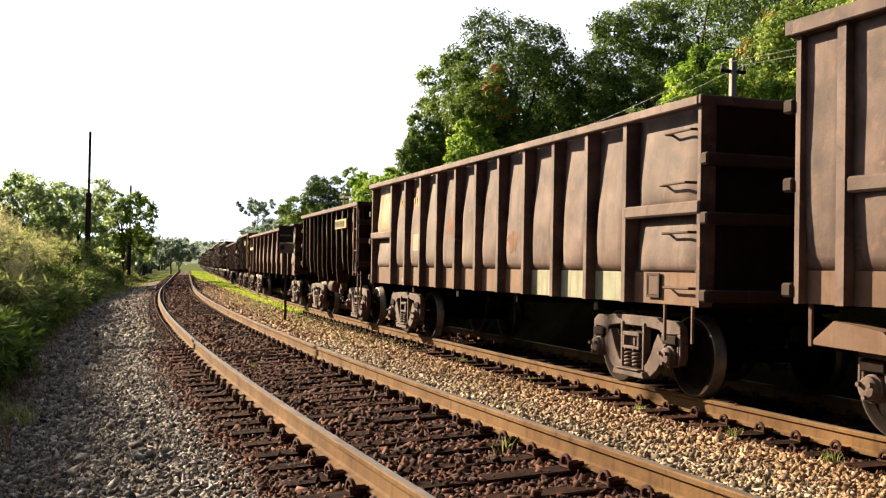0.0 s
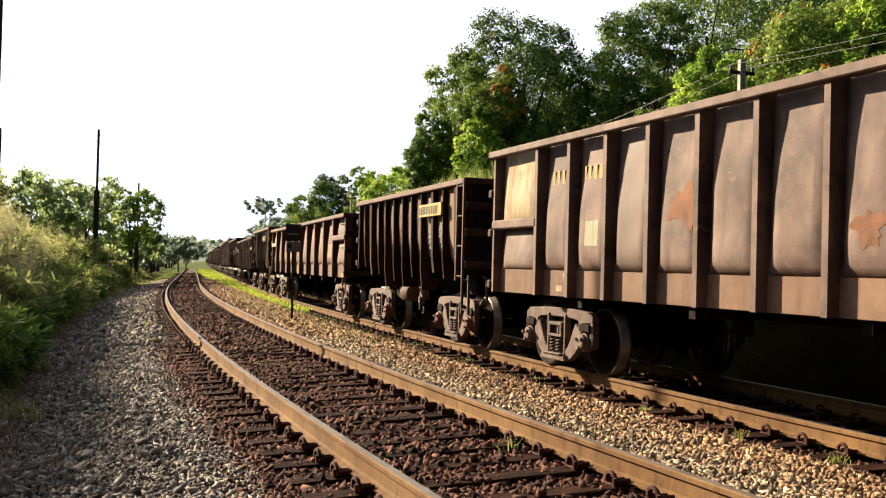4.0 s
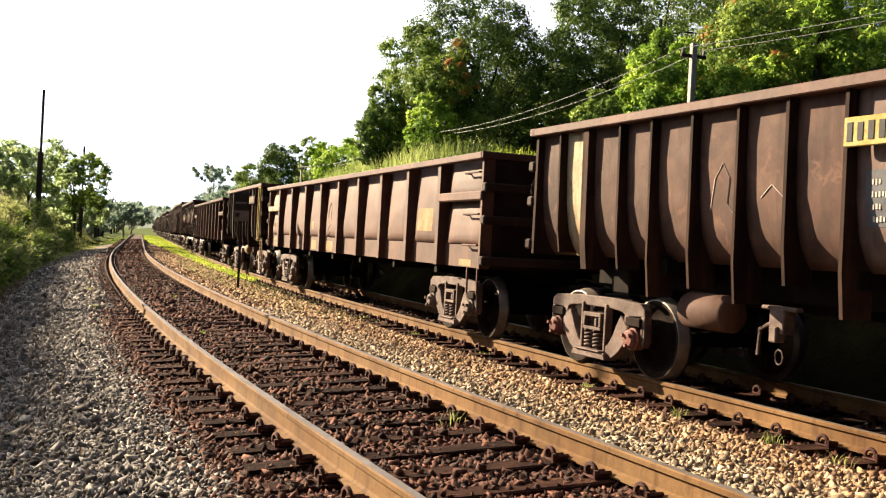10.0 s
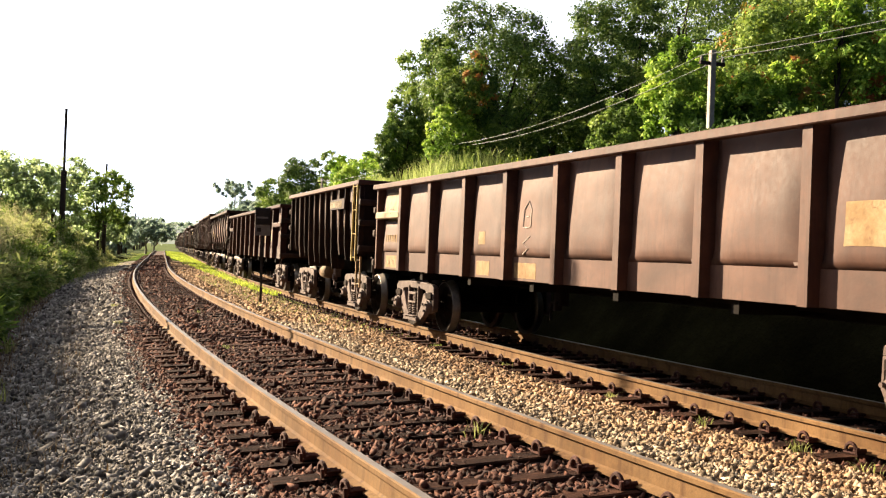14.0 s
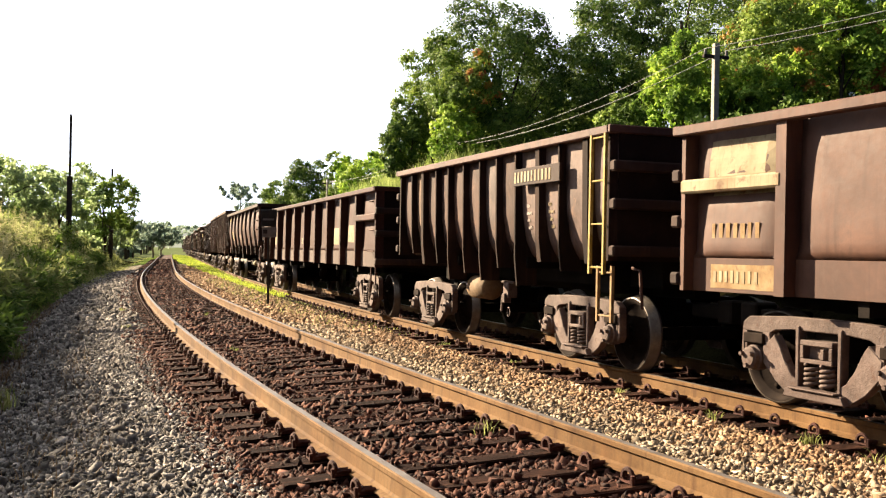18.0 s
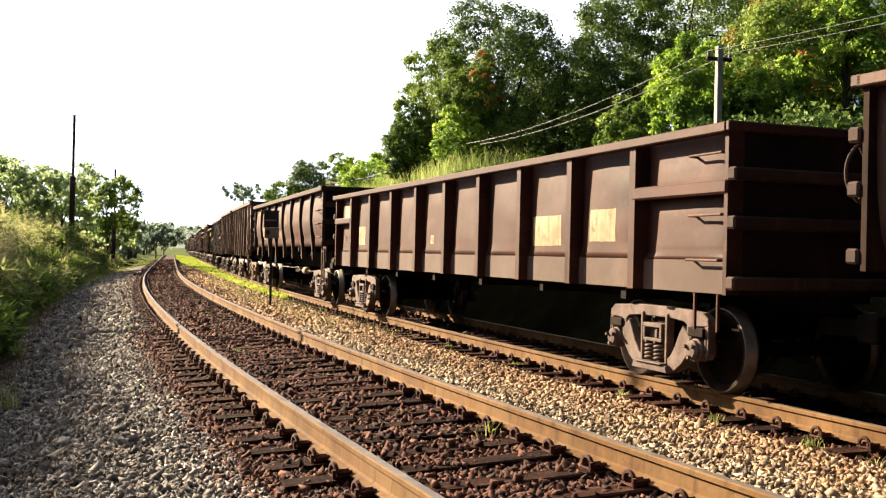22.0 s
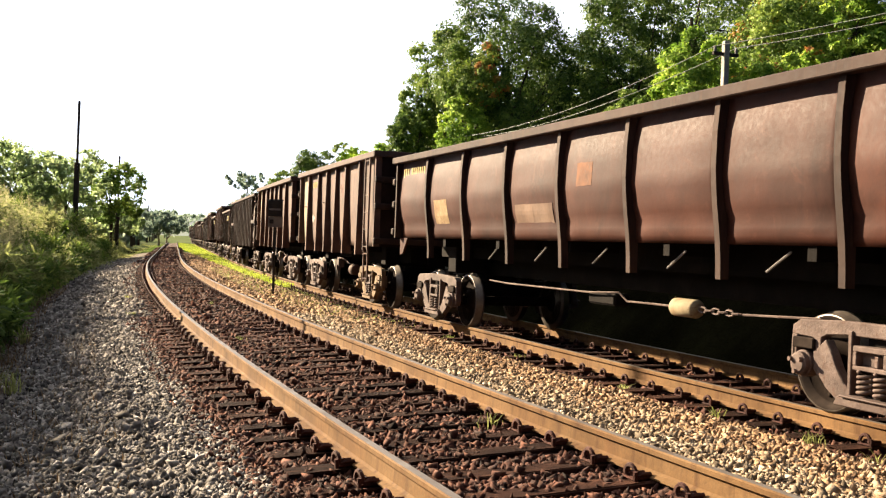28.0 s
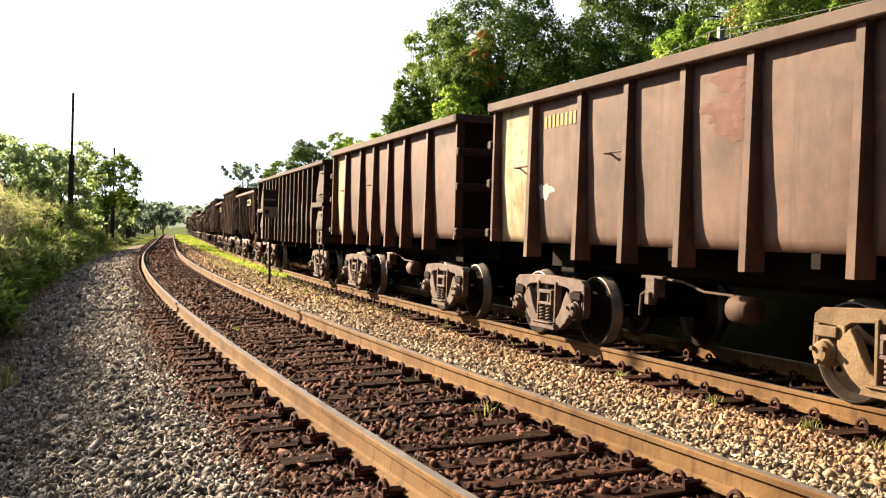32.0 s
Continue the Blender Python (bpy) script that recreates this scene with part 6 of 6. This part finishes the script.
tree("green leafy tree behind tall grass", -28.4, 74.7, 7.7, 2.0, 6.4, M["leaf_hazy"], 42, 0.17, 92, 82, 0.72, 6, 0.12, loose=1.1)
tree("dark green tree with open branches", -28.4, 85.1, 7.9, 1.7, 5.5, M["leaf_mid"], 43, 0.18, 94, 67, 0.65, 5, 0.12, loose=0.9)
tree("light green leafy tree behind tall grass", -31.9, 62.4, 8.1, 1.6, 7.2, M["leaf_hazy"], 44, 0.17, 92, 82, 0.72, 6, 0.12, loose=1.1)
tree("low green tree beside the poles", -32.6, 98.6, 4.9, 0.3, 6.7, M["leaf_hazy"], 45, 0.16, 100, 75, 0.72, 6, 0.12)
tree("low green tree beside the poles", -39.1, 121.8, 4.9, 0.3, 7.2, M["leaf_far_haze"], 46, 0.17, 100, 75, 0.80, 6, 0.12)
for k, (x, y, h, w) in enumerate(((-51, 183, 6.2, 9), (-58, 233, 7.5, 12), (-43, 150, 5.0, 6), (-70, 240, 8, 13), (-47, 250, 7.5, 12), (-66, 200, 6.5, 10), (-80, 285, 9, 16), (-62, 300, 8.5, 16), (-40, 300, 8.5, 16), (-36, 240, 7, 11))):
    tree("hazy green tree in the distance", x, y, h, 0.8, w, M["leaf_far_haze"], 50 + k, 0.34, 60, 36, 1.0, 6, 0.2)

# shrubs along the bank behind the wagons
for k in range(8):
    s = 8 + k * 4.4
    rr = random.Random(300 + k)
    x, y = on1(s, 10.5 + rr.uniform(-1.2, 3.0) + (1.5 if s > 30 else 0))
    z = float(land(x, y)[0])
    t = tagged(new("shrub"), "leafy green shrub on the bank behind the train", "shrub", "shrubs on the bank")
    t.matrix_basis = pose(x, y, z)
    leaf_cloud("leaves", [(a, b, c + 0.75) for a, b, c in crown_clumps(1.7, 1.7, 0.9, 40, rr, 5)], 0.42, 90, 0.085, M[("leaf_mid", "leaf_deep", "leaf_deep")[k % 3]], t, 400 + k)
    for j in range(4):
        part("stem", tube(bmesh.new(), [(0, 0, -0.1), (rr.uniform(-0.3, 0.3), rr.uniform(-0.3, 0.3), 0.5), (rr.uniform(-0.9, 0.9), rr.uniform(-0.9, 0.9), 1.2)], 0.03, 5, 0.01), M["bark"], t)

# grasses
blades("low_grass", "low dry green grass creeping over the far shoulder", strewn(6000, 40, 92, -4.5, -2.3, 281, 1.1), 0.34, 0.03, 0.6, M["grass_gold"], 282)
blades("low_grass", "low green grass at the foot of the tall grass", strewn(3500, -10, 11, -6.4, -4.3, 271), 0.4, 0.02, 0.6, M["grass_gold"], 272)
blades("bank_grass", "tall light green grass along the top of the bank", strewn(11000, 38, 92, 12.5, 20, 261, 1.1), 2.1, 0.05, 0.45, M["grass_green"], 262)
blades("bank_grass", "tall pale green reeds on top of the bank", strewn(8000, 46, 78, 13.5, 19.0, 295, 1.0), 3.6, 0.06, 0.3, M["grass_pale"], 296)
blades("tall_grass", "tall yellow-green grass beside the shoulder", (_pl := strewn(3000, -9, 8.5, -9.5, -6.1, 263, 1.0)), sloping(_pl, 3.0), 0.034, 0.4, M["grass_gold"], 264)
blades("low_grass", "low green grass on the far shoulder", strewn(7000, 55, 210, -4.6, -1.75, 265, 1.2), 0.4, 0.045, 0.6, M["grass_gold"], 266)
blades("bank_grass", "long pale green grass on the bank", strewn(8000, 25, 110, 11, 26, 61, 1.2), 0.9, 0.03, 0.5, M["grass_gold"], 62)
blades("tall_grass", "tall yellow-green grass beside the ballast", (_pl := strewn(5000, 10, 40, -5.4, -4.2, 63, 1.0)), sloping(_pl, 1.7), 0.03, 0.45, M["grass_gold"], 64)
blades("tall_grass", "tall yellow-green grass beside the ballast", (_pl := strewn(32000, 8, 42, -11.0, -4.6, 163, 1.0)), sloping(_pl, 3.7), 0.03, 0.4, M["grass_gold"], 164)
blades("tall_grass", "tall yellow-green grass farther along", (_pl := strewn(14000, 42, 110, -10.0, -3.7, 65, 1.3)), sloping(_pl, 2.3), 0.05, 0.45, M["grass_gold"], 66)
blades("low_grass", "low green grass at the foot of the bushes", strewn(7000, 9, 60, -4.4, -3.6, 67, 1.2), 0.3, 0.018, 0.6, M["leaf_mid"], 68)
blades("low_grass", "low green grass on the far shoulder", strewn(5000, 44, 170, -3.9, -2.5, 167, 1.3), 0.35, 0.03, 0.6, M["grass_gold"], 168)
plumes("seed_heads", "feathery pale seed heads over the tall grass", (_pl := strewn(4200, 9, 40, -10.5, -4.6, 69)), sloping(_pl, 3.6), M["seed"], 70)
plumes("seed_heads", "feathery pale seed heads over the tall grass", (_pl := strewn(500, 40, 80, -9.0, -5.0, 71)), sloping(_pl, 2.6), M["seed"], 72)


def verge_bush(k, s, off, h, w, material):
    rr = random.Random(500 + k)
    x, y = on1(s, off)
    z = float(land(x, y)[0])
    t = tagged(new("bush"), "tangled green bush among the tall grass", "bush", "bushes beside the near track")
    t.matrix_basis = pose(x, y, z)
    leaf_cloud("leaves", [(a, b, c + h * 0.48) for a, b, c in crown_clumps(w / 2, w / 2, h * 0.55, 48, rr, 6)], 0.40, 52, 0.055, material, t, 600 + k, long=4.5)
    for j in range(5):
        part("stem", tube(bmesh.new(), [(0, 0, -0.1), (rr.uniform(-0.3, 0.3), rr.uniform(-0.3, 0.3), h * 0.4), (rr.uniform(-w / 3, w / 3), rr.uniform(-w / 3, w / 3), h * 0.85)], 0.025, 5, 0.008), M["bark"], t)


for k in range(72):
    rr = random.Random(700 + k)
    row = k % 3
    verge_bush(k, (11.5, 7.5, 4.0)[row] + (k // 3) * (2.6, 2.9, 3.3)[row], (-4.5, -6.2, -8.6)[row] - rr.uniform(0, 0.8), (rr.uniform(0.9, 1.3), rr.uniform(1.7, 2.3), rr.uniform(2.3, 3.0))[row], (rr.uniform(1.6, 2.3), rr.uniform(2.4, 3.2), rr.uniform(3.0, 3.8))[row], M[("leaf_mid", "leaf_grassy", "leaf_grassy", "leaf_grassy", "leaf_mid")[(k * 7 + k // 4) % 5]])

for k in range(30):
    rr = random.Random(1240 + k)
    verge_bush(200 + k, 11.0 + 1.15 * k, -4.35 - rr.uniform(0, 0.5), rr.uniform(0.6, 0.95), rr.uniform(1.0, 1.5), M[("leaf_mid", "leaf_deep")[k % 2]])

for k in range(12):
    rr = random.Random(940 + k)
    verge_bush(100 + k, 46 + 5 * k, -11.5 - rr.uniform(0, 3), rr.uniform(3.0, 3.8), rr.uniform(4.2, 5.2), M[("leaf_mid", "leaf_deep", "leaf_grassy")[k % 3]])

blades("dead_stalks", "dead brown stalks lying on the track shoulder", strewn(1500, 1.0, 18, -4.3, -2.3, 291, 1.0, True), 0.16, 0.012, 1.6, M["dry"], 292)
blades("dead_stalks", "dead brown stalks at the foot of the bushes", strewn(2500, 3.0, 30, -4.6, -3.3, 293, 1.0, True), 0.3, 0.014, 1.3, M["dry"], 294)
def far_bush(k, s, off, h, w, material):
    rr = random.Random(1500 + k)
    x, y = on1(s, off)
    t = tagged(new("bush"), "hazy green bush farther along the line", "bush", "bushes beside the near track")
    t.matrix_basis = pose(x, y, float(land(x, y)[0]))
    foliage("leaves", [(a, b, c + h * 0.5, q) for a, b, c, q in crown_lobes(w / 2, w / 2, h * 0.52, 9, rr)], 1500, 0.15 + 0.0008 * s, material, t, 1600 + k, loose=0.9)
    for j in range(3):
        part("stem", tube(bmesh.new(), [(0, 0, -0.1), (rr.uniform(-0.3, 0.3), rr.uniform(-0.3, 0.3), h * 0.4), (rr.uniform(-w / 4, w / 4), rr.uniform(-w / 4, w / 4), h * 0.7)], 0.04, 5, 0.01), M["bark"], t)


for k in range(56):
    rr = random.Random(1400 + k)
    s = 50 + 2.9 * k
    row = k % 3
    far_bush(k, s, (-6.2, -9.0, -12.5)[row] - rr.uniform(0, 1.5), (rr.uniform(1.7, 2.5), rr.uniform(2.8, 3.8), rr.uniform(3.6, 5.0))[row], rr.uniform(3.4, 5.2), M["leaf_hazy"] if s < 100 and k % 4 else M["leaf_mid"] if s < 90 else M["leaf_far_haze"])

# the bright strip and the weeds between the tracks
_pl = strewn(40000, 30, 190, 1.0, 4.0, 73, 1.5, True)
_s, _o = track_place(_pl[:, 0], _pl[:, 1])
_pl = _pl[_o > np.interp(_s, [30, 47, 72, 92, 125], [3.75, 3.1, 2.3, 2.0, 1.1]) + np.random.default_rng(9).normal(0, 0.12, len(_o))]
blades("grass_strip", "bright green grass strip between the tracks", _pl, 0.26, 0.035, 0.5, M["grass_green"], 74)
blades("weeds", "sparse yellowish weeds in the ballast", strewn(5200, 14, 46, 1.9, 3.95, 75, 0.8, True), 0.13, 0.014, 0.7, M["grass_gold"], 76)
for k, (s, o, n, h) in enumerate(((3.6, 0.62, 26, 0.2), (9.5, 3.6, 40, 0.14), (6.2, 3.5, 30, 0.16), (4.3, 3.45, 30, 0.2), (3.0, 3.5, 30, 0.18), (12.5, 3.6, 50, 0.14), (16.5, -1.6, 60, 0.16), (11.0, -0.3, 24, 0.14), (19, 0.2, 30, 0.14), (3.6, -4.1, 60, 0.4), (5.0, -4.3, 60, 0.45), (6.6, -4.5, 60, 0.5), (2.0, 3.3, 24, 0.16), (7.6, 4.15, 26, 0.2), (5.2, 4.2, 30, 0.22), (8.0, -3.25, 46, 0.42), (8.4, -3.5, 40, 0.5), (13.5, -3.4, 40, 0.4), (22.0, -1.55, 40, 0.16), (1.4, 3.6, 26, 0.2))):
    r = np.random.default_rng(800 + k)
    x, y = on1(s, o)
    pl = np.stack([x + r.normal(0, 0.05, n), y + r.normal(0, 0.05, n), np.full(n, bed_height(o))], 1)
    ob = blades("weed", "small tuft of green weeds in the ballast", pl, h, 0.011, 0.9, M["grass_gold"], 820 + k, 0.8, "weed")

# ---- poles, wires, sign ----
def spliced_pole(x, y, z_top, z_splice, wide=0.2, label="pole of old rail spliced onto a thicker dark post"):
    z0 = float(land(x, y)[0]) - 0.3
    p = tagged(new("telegraph_pole"), label, "pole", "poles beside the near track")
    p.matrix_basis = pose(x, y, z0)
    a, b = z_splice - z0, z_top - z0
    part("lower_post", boxes((-wide / 2, wide / 2, -wide / 2, wide / 2, 0, a), (-wide * 0.62, wide * 0.62, -wide * 0.3, wide * 0.3, a - 0.55, a - 0.1), bevel=0.012), M["wood_pole"], p)
    part("upper_post", boxes((-wide * 0.21, wide * 0.21, -wide * 0.3, wide * 0.3, a - 0.4, b), (-wide * 0.3, wide * 0.3, -0.01, 0.01, a - 0.4, b), bevel=0.006), M["wood_pole"], p)
    for k in range(2):
        part("bolt", tube(bmesh.new(), [(wide * 0.3, -wide * 0.7, a - 0.2 - 0.2 * k), (wide * 0.3, wide * 0.7, a - 0.2 - 0.2 * k)], 0.018, 6), M["sign_pale"], p)
    return p


spliced_pole(-10.6, 22.4, 7.9, 4.2, 0.17)
spliced_pole(-24.3, 65.7, 9.8, 5.8, 0.27)
spliced_pole(-30.9, 94.2, 8.5, 4.2, 0.3)
spliced_pole(-40.3, 128.8, 5.1, 3.4, 0.36)
spliced_pole(-43.2, 139.0, 4.9, 3.0, 0.3)
spliced_pole(-48.3, 157.8, 5.6, 3.0, 0.3)
for k in range(6):
    spliced_pole(-54.2 - 6.0 * k, 182 + 22 * k, 6.6, 3.4, 0.3)


def wire_post(x, y, z_top):
    z0 = float(land(x, y)[0]) - 0.3
    p = tagged(new("wire_post"), "pale concrete wire post with a crossarm", "pole", "wire posts on the bank")
    p.matrix_basis = pose(x, y, z0, 0, 0, 20)
    h = z_top - z0
    part("post", boxes((-0.09, 0.09, -0.09, 0.09, 0, h), bevel=0.02), M["concrete"], p)
    part("crossarm", boxes((-0.45, 0.45, -0.05, 0.05, h - 0.45, h - 0.35), bevel=0.01), M["wood_pole"], p)
    for dx in (-0.38, 0.38):
        part("insulator", lathe(bmesh.new(), [(h - 0.35, 0.04), (h - 0.28, 0.05), (h - 0.2, 0.03)], 10, "z"), M["sign_pale"], p).location = (dx, 0, 0)
    return p


POSTS = [(18.6, 2.5, 7.9), (8.2, 30.9, 7.86), (0.0, 60.0, 7.87), (-10.6, 91.7, 7.75)]
for q in POSTS:
    wire_post(*q)
for dx, dz in ((-0.38, -0.18), (0.38, -0.18)):
    for a, b in zip(POSTS, POSTS[1:]):
        pts = []
        for k in range(15):
            u = k / 14
            pts.append((a[0] + (b[0] - a[0]) * u + dx * 0.94, a[1] + (b[1] - a[1]) * u + dx * 0.34, a[2] + (b[2] - a[2]) * u + dz - 1.1 * 4 * u * (1 - u) * 0.55))
        tagged(part("overhead_wire", tube(bmesh.new(), pts, 0.011, 5), M["wire"]), "thin grey overhead wire between posts", "wire", "overhead wires")

sg = tagged(new("trackside_sign"), "rusty sign post with a dark box and a pale plate", "sign")
sg.matrix_basis = pose(-4.72, 27.5, -0.32, 0, -0.6, 10)
part("post", boxes((-0.035, 0.035, -0.025, 0.025, 0, 1.98), bevel=0.006), M["sign_dark"], sg)
part("box", boxes((-0.20, 0.20, -0.05, 0.05, 2.25, 2.70), (-0.22, 0.22, -0.02, 0.06, 2.68, 2.72), bevel=0.01), M["sign_dark"], sg, "dark metal sign box")
part("plate", boxes((-0.18, 0.21, -0.035, -0.015, 1.96, 2.24), bevel=0.005), M["sign_pale"], sg, "pale grey sign plate")
part("mark", boxes((-0.15, -0.04, -0.042, -0.037, 2.06, 2.17)), M["sign_dark"], sg)
part("bar", boxes((-0.16, 0.14, -0.058, -0.052, 2.42, 2.47)), M["sign_pale"], sg)

make_track(on1, (CANT / 2, -CANT / 2), "near railway track on wooden sleepers, curving to the right", -17, (-17.1, 45, 20), 130)
make_track(on2, (LOW, LOW), "far railway track on wooden sleepers under the ore train", -17, (-17.1, 30, 20), 140)


def motions():
    times = [0.0]
    for k in range(1, 961):
        if run(k / 30) - run(times[-1]) > 0.5:
            times.append(k / 30)
    times[-1] = 32.0
    for i, (w, s) in enumerate(TRAIN):
        span = w["span"]
        walk(w, [(k * 0.5, rolling(span, s - run(k * 0.5))) for k in range(65)])
    for ws, y in WHEELSETS:
        walk(ws, [(t, pose(0, y, WHEEL_R, math.degrees(run(t) / WHEEL_R) % 360, 0, 0)) for t in times])


motions()
